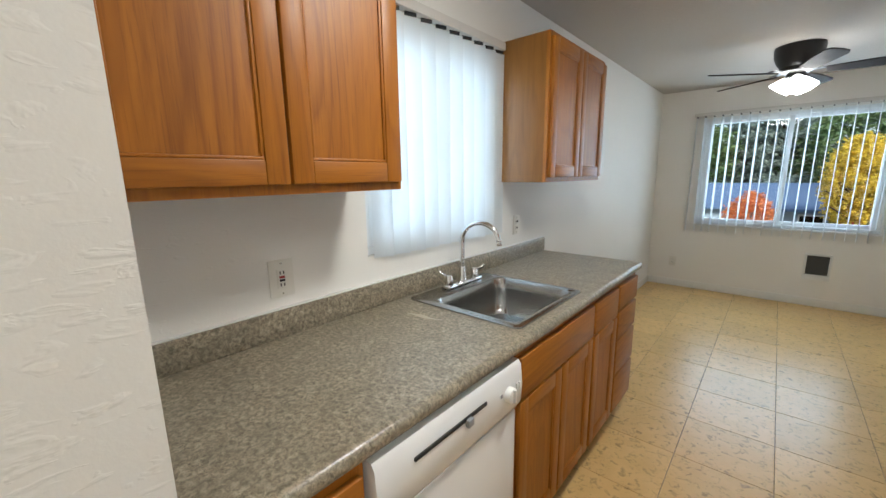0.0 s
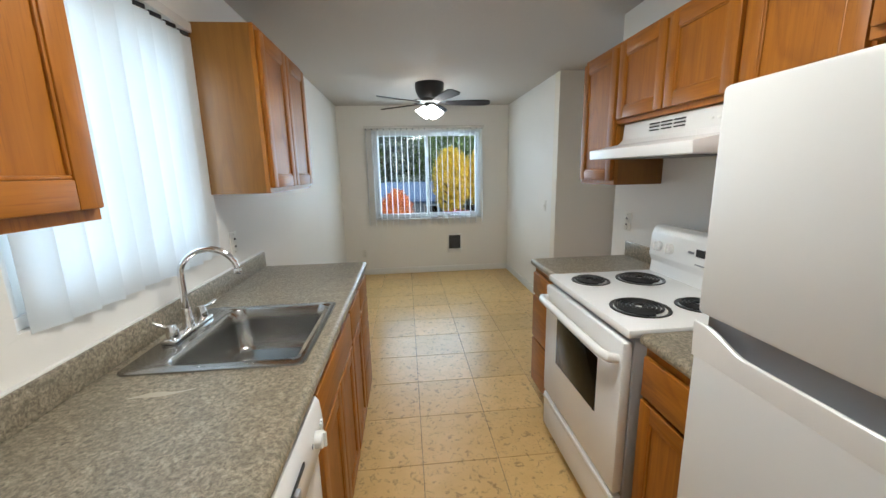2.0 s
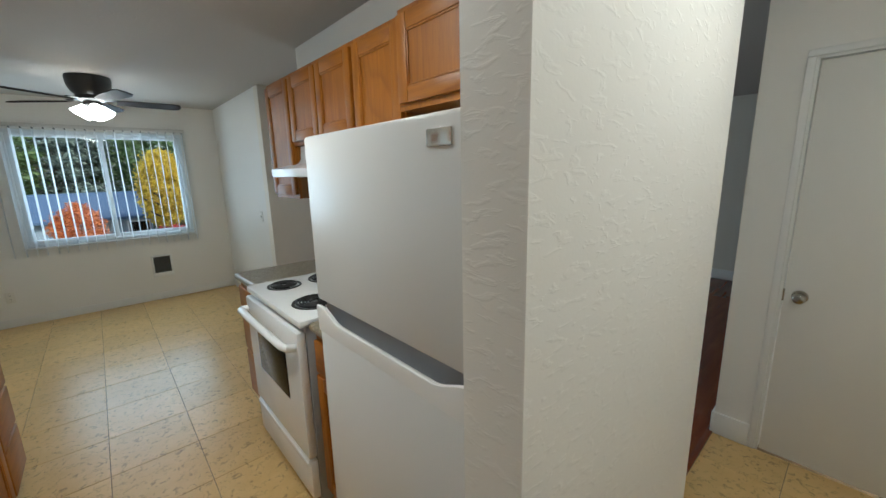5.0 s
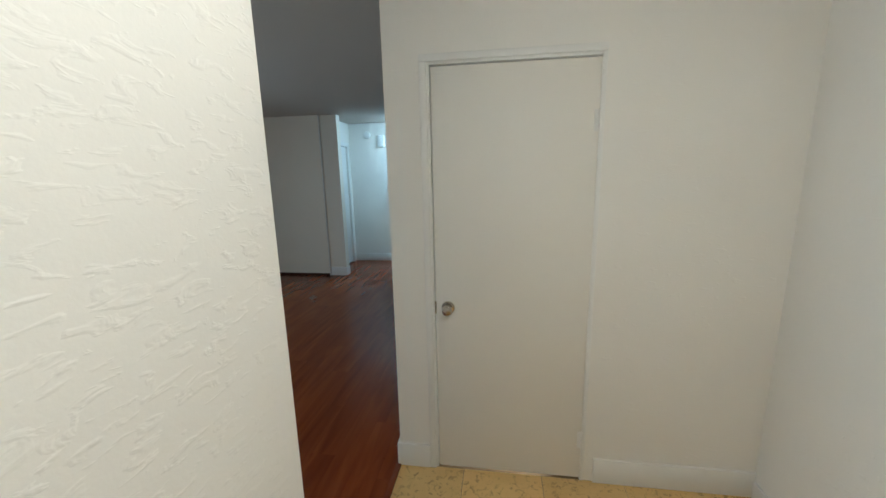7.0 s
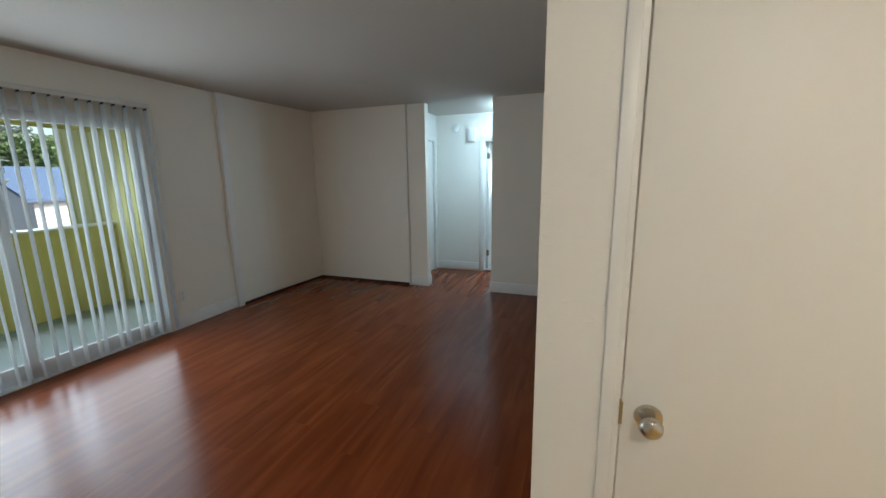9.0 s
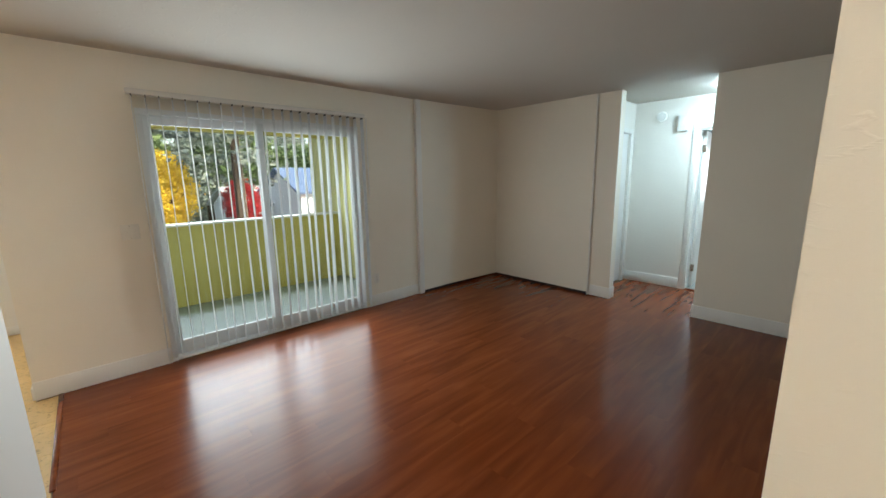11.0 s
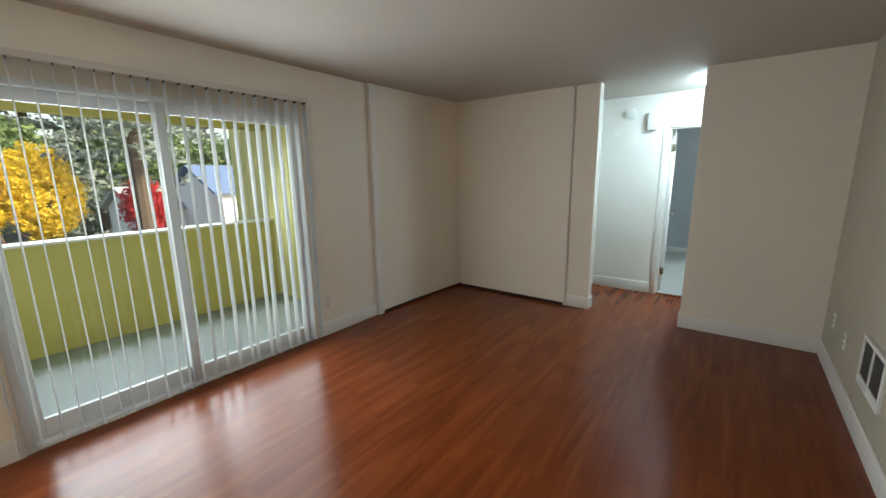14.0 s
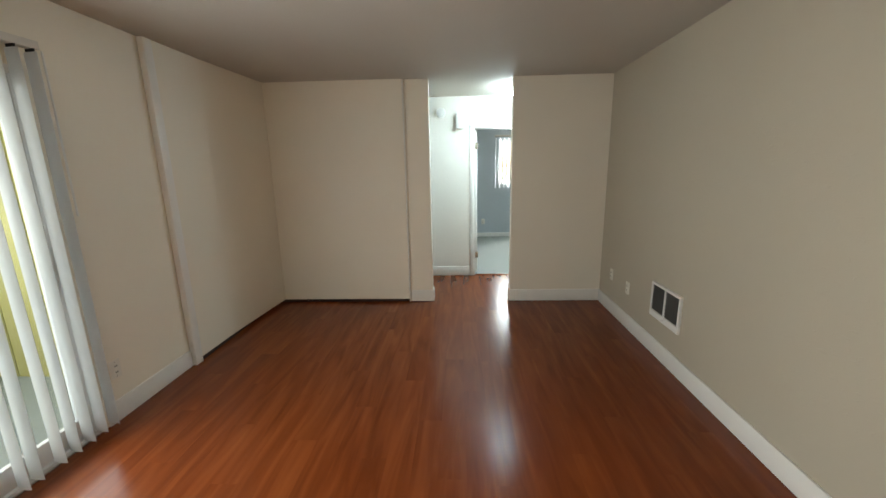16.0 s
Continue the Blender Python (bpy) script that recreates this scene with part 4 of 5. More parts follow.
def burner(x, y, r):
    pan = part("drip_bowl", lathe(bmesh.new(), [(r + 0.018, 0.0), (r + 0.016, 0.004), (r + 0.006, 0.003), (r - 0.004, -0.006), (r * 0.4, -0.014), (0.0, -0.014)], (x, y, 0.9185)), BLACK, rg, "black drip bowl")
    pts = []
    turns = 4.0 if r < 0.085 else 5.0
    for k in range(int(turns * 22) + 1):
        a = 2 * math.pi * k / 22
        rr = 0.018 + (r - 0.018) * k / (turns * 22)
        pts.append((x + rr * math.cos(a), y + rr * math.sin(a), 0.926))
    part("coil", tube(bmesh.new(), pts, 0.0058, 7), COIL, pan, "black heating coil")


burner(0.155, 0.13, 0.075), burner(0.555, 0.14, 0.098), burner(0.17, 0.385, 0.098), burner(0.57, 0.39, 0.075)

# range hood
hd = thing("range_hood", pose(1.457, 2.255, 1.555, 0, 0, -90), "white under-cabinet range hood above the range", "range hood")
W = 0.76
bm = bmesh.new()
prof = [(0.0, 0.0), (-0.455, 0.0), (-0.458, 0.045), (-0.30, 0.075), (-0.275, 0.10), (-0.268, 0.182), (0.0, 0.182)]
rows = [[bm.verts.new((x, y, z)) for y, z in prof] for x in (0, W)]
for k in range(len(prof)):
    j = (k + 1) % len(prof)
    bm.faces.new((rows[0][k], rows[1][k], rows[1][j], rows[0][j]))
bm.faces.new(rows[0]), bm.faces.new(list(reversed(rows[1])))
bmesh.ops.recalc_face_normals(bm, faces=bm.faces)
bmesh.ops.bevel(bm, geom=bm.edges[:], offset=0.004, segments=2, profile=0.5, affect="EDGES")
part("shell", bm, ENAMEL, hd)
for c in range(3):
    for r in range(3):
        part("vent_slot", box(0.23 + c * 0.085, -0.276, 0.123 + r * 0.015, 0.23 + c * 0.085 + 0.068, -0.268, 0.129 + r * 0.015), DARK, hd, smooth=False)
for x in (0.60, 0.64):
    part("switch", box(x, -0.277, 0.13, x + 0.02, -0.268, 0.14, bevel=0.001), PLASTIC, hd)
part("filter", box(0.15, -0.36, -0.004, 0.61, -0.08, 0.001), GRILLE, hd, "grey mesh filter")

# refrigerator; local x runs to -y
fr = thing("refrigerator", pose(0.775, 1.040, 0.0, 0, 0, -90), "white top-freezer refrigerator beside the wall", "refrigerator")
W = 0.735
part("cabinet", box(0.0, 0.0, 0.03, W, 0.665, 1.672, bevel=0.008), ENAMEL, fr)
part("base_grille", box(0.02, -0.02, 0.02, W - 0.02, 0.0, 0.10), PLASTIC, fr, smooth=False)
for x in (0.06, W - 0.06):
    part("foot", cyl(bmesh.new(), (x, 0.05, 0.015), 0.02, 0.03, seg=12), BLACK, fr)
FRIDGE = plain("pebbled_white_enamel", (0.66, 0.66, 0.65), 0.33, vary=0.02, scale=2.0)
SPLIT = 1.14
up = part("freezer_door", box(0.0, -0.075, SPLIT + 0.020, W, -0.006, 1.68, bevel=0.012), FRIDGE, fr)
low = part("fridge_door", box(0.0, -0.075, 0.11, W, -0.006, 1.078, bevel=0.012), FRIDGE, fr)
part("badge", box(0.598, -0.079, 1.615, 0.668, -0.0745, 1.648, bevel=0.001), NICKEL, up, "small silver badge plate")
# grey filler whose colour gives the shade in the recess
part("door_gap", box(0.006, -0.045, 1.07, W - 0.006, -0.006, SPLIT + 0.022), GREYPLASTIC, fr, "grey filler for the shaded recess between the doors", smooth=False)
# curved grip along the lower door's top
gp = bmesh.new()
n = 40
rows = []
for k in range(n + 1):
    x = W * k / n
    e = min(k, n - k) / n
    lift = min(1.0, max(0.0, (e - 0.04) / 0.16))
    lift = lift * lift * (3 - 2 * lift)
    top = 1.140 - 0.034 * lift
    rows.append([gp.verts.new(p) for p in ((x, -0.066, 1.05), (x, -0.0752, 1.05), (x, -0.0785, top - 0.012), (x, -0.078, top - 0.003), (x, -0.074, top), (x, -0.064, top - 0.004))])
for a, b in zip(rows, rows[1:]):
    for k in range(6):
        gp.faces.new((a[k], a[(k + 1) % 6], b[(k + 1) % 6], b[k]))
gp.faces.new(rows[0]), gp.faces.new(list(reversed(rows[-1])))
bmesh.ops.recalc_face_normals(gp, faces=gp.faces)
part("grip", gp, ENAMEL, low, "curved white grip")

# stain on the counter
sm = bmesh.new()
pts = []
for k in range(15):
    t = k / 14
    pts.append((-0.749 + 0.156 * t, 1.204 + 0.028 * t + 0.004 * math.sin(7 * t), 0.003 + 0.009 * math.sin(math.pi * min(1.0, t * 1.1 + 0.05)) ** 2 + 0.004 * t * (1 - t)))
vs = [(sm.verts.new((x, y - w, 0.9408)), sm.verts.new((x, y + w, 0.9408))) for x, y, w in pts]
for a, b in zip(vs, vs[1:]):
    sm.faces.new((a[0], b[0], b[1], a[1]))
bmesh.ops.recalc_face_normals(sm, faces=sm.faces)
solid("counter_scrape", sm, plain("pale_scrape", (0.50, 0.45, 0.36), 0.5), "pale scrape mark on the countertop", "stain", "structure")

# ceiling fan
fan = thing("ceiling_fan", pose(0.30, 4.55, 2.44), "black hugger ceiling fan with five blades and light kit", "ceiling fan")
part("motor_housing", lathe(bmesh.new(), [(0.0, 0.0), (0.155, 0.0), (0.158, -0.02), (0.152, -0.08), (0.130, -0.13), (0.105, -0.16), (0.110, -0.168), (0.110, -0.192), (0.08, -0.205), (0.0, -0.205)]), BLACK, fan)
for k in range(5):
    a = 0 + 72 * k
    br = part("blade_bracket", box(0.09, -0.018, -0.190, 0.20, 0.018, -0.183, bevel=0.002), BLACK, fan, at=pose(0, 0, 0, 0, 0, a))
    bl = bmesh.new()
    outline = [(0.17, -0.045), (0.40, -0.062), (0.60, -0.066), (0.645, -0.050), (0.66, 0.0), (0.645, 0.050), (0.60, 0.066), (0.40, 0.062), (0.17, 0.045)]
    top = [bl.verts.new((x, y, 0.004)) for x, y in outline]
    bot = [bl.verts.new((x, y, -0.004)) for x, y in outline]
    bl.faces.new(top), bl.faces.new(list(reversed(bot)))
    for i in range(len(outline)):
        bl.faces.new((top[i], bot[i], bot[(i + 1) % len(outline)], top[(i + 1) % len(outline)]))
    bmesh.ops.recalc_face_normals(bl, faces=bl.faces)
    part("blade", bl, BLADE, fan, "dark walnut blade", smooth=False, at=pose(0, 0, 0, 0, 0, a) @ pose(0, 0, -0.200, -14, 0, 0))
part("light_fitter", lathe(bmesh.new(), [(0.0, -0.195), (0.06, -0.195), (0.065, -0.235), (0.04, -0.26), (0.0, -0.26)]), BLACK, fan)
for k in range(3):
    a = 120 * k + 40
    part("glass_shade", lathe(bmesh.new(), [(0.025, 0.0), (0.035, -0.01), (0.055, -0.05), (0.072, -0.085), (0.078, -0.095), (0.074, -0.094), (0.05, -0.055), (0.0, -0.05)], seg=20, turn=pose(0, 0, 0, 0, -38, 0)), FANGLOW, fan, "lit frosted glass shade", at=pose(0, 0, 0, 0, 0, a) @ pose(0.045, 0, -0.242))


def dome(name, x, y, r, mat, label, deep=1.0, rim=0.018):
    """A round ceiling light; deep scales the bowl."""
    d = thing(name, pose(x, y, 2.44), label, "ceiling light")
    part("base_plate", lathe(bmesh.new(), [(0.0, 0.0), (r, 0.0), (r, -rim), (r - 0.01, -rim - 0.004), (0.0, -rim - 0.004)]), NICKEL, d, "satin nickel rim")
    part("diffuser", lathe(bmesh.new(), [(q, -rim - 0.004 - deep * v) for q, v in ((r - 0.008, 0.0), (r - 0.012, 0.023), (r * 0.75, 0.056), (r * 0.4, 0.073), (0.0, 0.078))]), mat, d, "lit white glass bowl")
    return d


dome("ceiling_light", 1.14, -0.42, 0.15, LAMPGLOW, "round lit ceiling light in the entry")
dome("ceiling_light", 0.18, 1.30, 0.19, KITCHENGLOW, "round lit kitchen ceiling light", 0.25, 0.04)
dome("ceiling_light", 7.06, 1.16, 0.15, HALLGLOW, "round lit hallway ceiling light")

# wall heaters
def heater(m, w, h, label, split):
    """Face looks along -y."""
    t = thing("wall_heater", m, label, "wall heater")
    fm = bmesh.new()
    s = 0.022
    base = 0.055
    cuboid(fm, 0, -0.022, 0, w, 0, base, bevel=0.004)
    cuboid(fm, 0, -0.022, h - s, w, 0, h, bevel=0.004)
    cuboid(fm, 0, -0.022, base, s, 0, h - s, bevel=0.004)
    cuboid(fm, w - s, -0.022, base, w, 0, h - s, bevel=0.004)
    if split:
        cuboid(fm, w / 2 - 0.008, -0.022, base, w / 2 + 0.008, 0, h - s, bevel=0.003)
    part("frame", fm, PLASTIC, t)
    part("grille_back", box(s, -0.006, base, w - s, -0.001, h - s), DARK, t, smooth=False)
    n = int((h - s - base) / 0.012)
    lv = mesh_of("louvre", box(s, -0.016, 0, w - s, -0.008, 0.006), GRILLE)
    for k in range(n):
        o = new("louvre", lv)
        o.parent = t
        o.matrix_basis = pose(0, 0, base + 0.003 + k * 0.012)
    part("thermostat_dial", cyl(bmesh.new(), (w * 0.5, -0.026, base / 2), 0.010, 0.010, "y", seg=14), PLASTIC, t)
    return t


heater(pose(0.60, 5.91, 0.30), 0.22, 0.285, "white wall heater with dark grille under the window", False)
heater(pose(5.335, 0.2565, 0.315, 0, 0, 179.22), 0.42, 0.285, "white wall heater with two dark grilles", True)

# hall fittings
sd = thing("smoke_detector", pose(7.61, 2.065, 2.235, 0, 0, -90), "round white smoke detector on the hall wall", "smoke detector")
part("housing", lathe(bmesh.new(), [(0.0, 0.034), (0.045, 0.034), (0.058, 0.028), (0.062, 0.008), (0.062, 0.0)], turn=pose(0, 0, 0, 90, 0, 0)), PLASTIC, sd)
ch = thing("door_chime", pose(7.61, 1.865, 2.03, 0, 0, -90), "white door chime box on the hall wall", "door chime")
part("cover", box(0, -0.05, 0, 0.11, 0, 0.195, bevel=0.008), PLASTIC, ch)
part("side_slot", box(-0.002, -0.04, 0.02, 0.004, -0.01, 0.17), GREYPLASTIC, ch, smooth=False)
solid("threshold_living", box(1.655, 0.285, 0.0, 2.74, 0.315, 0.008, bevel=0.003), PLANK, "dark reddish transition strip between floors", "threshold", "structure", smooth=True)
solid("threshold_dining", box(1.645, 2.785, 0.0, 1.672, 4.005, 0.008, bevel=0.003), PLANK, "dark reddish transition strip between floors", "threshold", "structure", smooth=True)


# ---- balcony and outdoors ----
solid("balcony_floor", box(1.66, 4.14, -0.22, 5.10, 6.05, -0.06), CONCRETE, "pale grey concrete balcony floor", "balcony floor", "structure")
solid("balcony_parapet", box(1.66, 5.88, -0.22, 4.96, 6.03, 0.96), YELLOW, "yellow stucco balcony parapet", "parapet", "structure")
solid("parapet_cap", box(1.66, 5.85, 0.96, 4.96, 6.06, 0.985, bevel=0.005), plain("pale_cap", (0.75, 0.74, 0.68), 0.6), "pale cap along the balcony parapet", "parapet cap", "structure", smooth=True)
sw = solid("balcony_side_wall", box(4.985, 4.14, -0.22, 5.10, 6.9, 2.62), YELLOWSIDE, "yellow balcony end wall with upright boards", "wall", "structure")
me = mesh_of("siding_board", box(0, 0, 0, 0.022, 0.17, 2.62, bevel=0.003), YELLOWSIDE, True)
for k in range(15):
    o = new("siding_board", me)
    o.parent = sw
    o.matrix_basis = pose(4.962, 4.16 + k * 0.18, -0.06)
solid("balcony_header", box(1.66, 5.88, 2.12, 4.96, 6.03, 2.62), YELLOW, "yellow beam over the balcony opening", "beam", "structure")
solid("balcony_soffit", box(1.66, 4.14, 2.62, 5.10, 6.9, 2.75), YELLOWSIDE, "pale yellow balcony soffit", "ceiling", "structure")
G = -3.0
GROUND = plain("lawn_and_road_edge", (0.10, 0.12, 0.05), 0.95, vary=0.4, scale=0.4, bump=0.5, bscale=8)
ASPHALT = plain("grey_asphalt", (0.07, 0.07, 0.072), 0.9, vary=0.2, scale=2.0, bump=0.3, bscale=60)
solid("ground", box(-1500, -1500, G - 0.5, 1500, 1500, G), GROUND, "grass ground around the building", "ground", "structure")
solid("road", box(-120, 14.0, G + 0.002, 120, 22.0, G + 0.03), ASPHALT, "grey asphalt road past the building", "road", "structure")
solid("parking_lot", box(-20, 7.5, G + 0.002, 40, 13.6, G + 0.02), ASPHALT, "grey asphalt parking lot", "road", "structure")
solid("building_wall", box(-2.02, -1.58, G, 10.82, 6.03, -0.26), YELLOW, "yellow lower storey of the building", "wall", "structure")

BARK = plain("brown_bark", (0.09, 0.065, 0.045), 0.9, vary=0.4, scale=8, bump=0.6, bscale=30)
# needle colours lightened and greyed to carry the distant haze
FIR = leafy("hazed_fir_needles", (0.12, 0.165, 0.145), (0.27, 0.32, 0.265))
GREEN = leafy("green_leaves", (0.06, 0.12, 0.04), (0.17, 0.24, 0.09))
GOLD = leafy("golden_leaves", (0.58, 0.40, 0.03), (0.85, 0.66, 0.08))
SCARLET = leafy("scarlet_leaves", (0.38, 0.02, 0.03), (0.62, 0.06, 0.06))
ORANGE = leafy("orange_leaves", (0.55, 0.14, 0.04), (0.78, 0.30, 0.10))


def leaf_mesh(name, count, r, size, material, seed, shape):
    """Many small bent leaves in clumps; shape gives the place of a clump from two random numbers."""
    rnd = random.Random(seed)
    verts, faces = [], []
    per = 14
    for c in range(count // per):
        cx, cy, cz, spread = shape(rnd)
        for _ in range(per):
            p = Vector((cx + rnd.gauss(0, spread), cy + rnd.gauss(0, spread), cz + rnd.gauss(0, spread * 0.6)))
            a = Vector((rnd.gauss(0, 1), rnd.gauss(0, 1), rnd.gauss(0, 0.6))).normalized()
            b = a.orthogonal().normalized()
            b = Matrix.Rotation(rnd.uniform(0, 6.28), 3, a) @ b
            s = size * rnd.uniform(0.6, 1.3)
            k = len(verts)
            nrm = a.cross(b) * s * 0.25
            verts += [p - a * s, p + b * s * 0.5 + nrm, p + a * s, p - b * s * 0.5 + nrm]
            faces += [(k, k + 1, k + 2), (k, k + 2, k + 3)]
    me = bpy.data.meshes.new(name)
    me.from_pydata([tuple(v) for v in verts], [], faces)
    me.materials.append(material)
    return me


def trunk_bm(h, r, limbs, seed, lean=0.1):
    rnd = random.Random(seed)
    bm = bmesh.new()
    pts = [(lean * h * (k / 6) ** 2 * rnd.uniform(0.4, 1.0), lean * h * 0.3 * (k / 6) ** 2, h * k / 6) for k in range(7)]
    for k in range(6):
        v = Vector(pts[k + 1]) - Vector(pts[k])
        m = Matrix.Translation((Vector(pts[k]) + Vector(pts[k + 1])) / 2) @ v.to_track_quat("Z", "Y").to_matrix().to_4x4()
        bmesh.ops.create_cone(bm, segments=8, radius1=r * (1 - k / 6.6), radius2=r * (1 - (k + 1) / 6.6), depth=v.length * 1.04, cap_ends=True, matrix=m)
    for _ in range(limbs):
        z = rnd.uniform(0.3, 0.8) * h
        a = rnd.uniform(0, 6.28)
        v = Vector((math.cos(a), math.sin(a), rnd.uniform(0.4, 1.0))).normalized() * h * 0.35
        s = Vector((0, 0, z))
        m = Matrix.Translation(s + v / 2) @ v.to_track_quat("Z", "Y").to_matrix().to_4x4()
        bmesh.ops.create_cone(bm, segments=6, radius1=r * 0.4, radius2=r * 0.1, depth=v.length, cap_ends=True, matrix=m)
    return bm


def round_tree(x, y, h, r, material, label, seed, count=5200, size=0.16, low=0.25, z=G, squash=1.0):
    t = thing("deciduous_tree", pose(x, y, z), label, "tree")
    part("trunk", trunk_bm(h * 0.7, 0.035 * h, 7, seed), BARK, t)

    def shape(rnd):
        d = Vector((rnd.gauss(0, 1), rnd.gauss(0, 1), rnd.gauss(0, 1))).normalized() * rnd.uniform(0.45, 1.0) ** 0.6
        zz = h * (low + (1 - low) * (d.z + 1) / 2)
        wob = 1 + 0.18 * math.sin(5 * d.x + seed) * math.cos(4 * d.y + 2 * seed)
        return d.x * r * wob, d.y * r * wob, zz, r * 0.09
    c = new("crown", leaf_mesh("crown", count, r, size, material, seed, shape))
    c.parent = t
    return t


def fir_tree(x, y, h, r, label, seed, count=12000, material=None, low=0.08):
    t = thing("fir_tree", pose(x, y, G), label, "tree")
    part("trunk", trunk_bm(h * 0.95, 0.018 * h, 0, seed, 0.0), BARK, t)

    def shape(rnd):
        f = low + (1 - low) * rnd.uniform(0.0, 1.0) ** 0.9
        tier = math.floor(f * 16) / 16 + rnd.uniform(-0.01, 0.015)
        a = rnd.uniform(0, 6.28)
        rr = r * (1.02 - tier) * rnd.uniform(0.25, 1.0) * (1 + 0.25 * math.sin(a * 3 + seed + tier * 20))
        return rr * math.cos(a), rr * math.sin(a), h * tier - 0.22 * rr, 0.28
    c = new("crown", leaf_mesh("crown", count, r, 0.20, material or FIR, seed, shape))
    c.parent = t
    return t


round_tree(2.95, 25.0, 6.0, 1.25, GOLD, "golden yellow autumn maple tree by the road", 3, 15000, 0.075, 0.32)
round_tree(5.15, 25.0, 6.1, 1.28, GOLD, "golden yellow autumn maple tree beside another", 4, 15000, 0.075, 0.32)
round_tree(9.0, 25.5, 4.6, 1.05, SCARLET, "scarlet autumn maple beside the road", 5, 8400, 0.07, 0.35)
round_tree(-0.65, 24.0, 3.5, 0.95, ORANGE, "orange autumn shrub tree across the parking lot", 7, 7000, 0.065, 0.25)
round_tree(3.1, 23.0, 2.3, 1.1, SCARLET, "low red autumn shrub by the road", 8, 5600, 0.065, 0.2)
round_tree(1.2, 23.4, 2.0, 0.8, SCARLET, "low red autumn shrub by the road", 10, 4200, 0.065, 0.2)
round_tree(-6.5, 3.5, 6.0, 2.6, GREEN, "green leafy tree beside the building", 9, 4200)
for k, (x, y, h, r) in enumerate(((-11, 44, 20, 4.2), (-6.5, 47, 23, 4.6), (-2, 44, 19, 4.0), (2.5, 49, 22, 4.6), (7.5, 45, 24, 4.6), (12.5, 50, 21, 4.4), (17, 46, 24, 5.0), (22.5, 52, 22, 4.8), (29, 50, 21, 5.0), (36, 54, 23, 5.2), (-17, 48, 21, 4.8), (44, 55, 22, 5.4), (0.2, 40, 17, 3.4), (10.5, 41, 18, 3.8))):
    fir_tree(x, y, h, r, "tall dark evergreen fir tree across the road", 20 + k)
fir_tree(8.1, 22.6, 19, 3.0, "tall fir with a bare lower trunk by the road", 44, 4000, low=0.30)
for k, (x, y, h, r) in enumerate(((4.5, 40, 9, 4.0), (19, 38, 8, 3.6), (13.5, 41, 9, 4), (27, 42, 10, 5), (-7, 41, 9, 4.5), (34, 44, 10, 5))):
    round_tree(x, y, h, r, GREEN, "large green tree across the road", 50 + k, 5000, 0.24)


# house across the road
def far_house(m, w, d, h, roof_h, wall_mat, roof_mat, label):
    t = thing("house", m, label, "house")
    part("wall", box(0, 0, 0, w, d, h), wall_mat, t, smooth=False)
    rf = bmesh.new()
    o = 0.4
    for s in (0, 1):
        ys = (-o, d / 2) if s == 0 else (d + o, d / 2)
        a = [rf.verts.new((x, ys[0], h - 0.15)) for x in (-o, w + o)] + [rf.verts.new((x, ys[1], h + roof_h)) for x in (w + o, -o)]
        b = [rf.verts.new((v.co.x, v.co.y, v.co.z + 0.15)) for v in a]
        rf.faces.new(a), rf.faces.new(b)
        for k in range(4):
            rf.faces.new((a[k], a[(k + 1) % 4], b[(k + 1) % 4], b[k]))
    bmesh.ops.recalc_face_normals(rf, faces=rf.faces)
    part("roof", rf, roof_mat, t, smooth=False)
    ga = bmesh.new()
    for x in (0.0, w):
        ga.faces.new([ga.verts.new(p) for p in ((x, 0, h), (x, d, h), (x, d / 2, h + roof_h - 0.05))])
    part("gable", ga, wall_mat, t, smooth=False)
    for k in range(max(2, int(w / 3))):
        wx = 1.0 + k * (w - 2.2) / max(1, int(w / 3) - 1)
        wi = part("window", box(wx, -0.05, 1.0, wx + 1.1, 0.02, 2.1), plain("house_window_frame", (0.8, 0.8, 0.8), 0.5), t, smooth=False)
        part("pane", box(wx + 0.08, -0.07, 1.08, wx + 1.02, -0.045, 2.02), OVENGLASS, wi, smooth=False)
    return t


HOUSE = plain("white_siding", (0.72, 0.74, 0.76), 0.7)
GREYHOUSE = plain("grey_blue_siding", (0.30, 0.36, 0.42), 0.7)
ROOF = plain("blue_grey_shingles", (0.10, 0.16, 0.28), 0.8, vary=0.25, scale=2)
ROOF2 = plain("pale_grey_shingles", (0.34, 0.37, 0.38), 0.8, vary=0.2, scale=2)
far_house(pose(12.6, 25.5, G, 0, 0, 3), 8.5, 6.0, 3.7, 1.5, HOUSE, ROOF, "white house with a blue-grey roof across the road")
far_house(pose(9.9, 30.0, G, 0, 0, 5), 5.0, 5.0, 2.7, 1.2, HOUSE, ROOF2, "low white house with a pale roof")
far_house(pose(-6.0, 29.0, G, 0, 0, 0), 8.5, 6.0, 2.4, 1.2, GREYHOUSE, ROOF, "grey-blue house seen through the dining window")


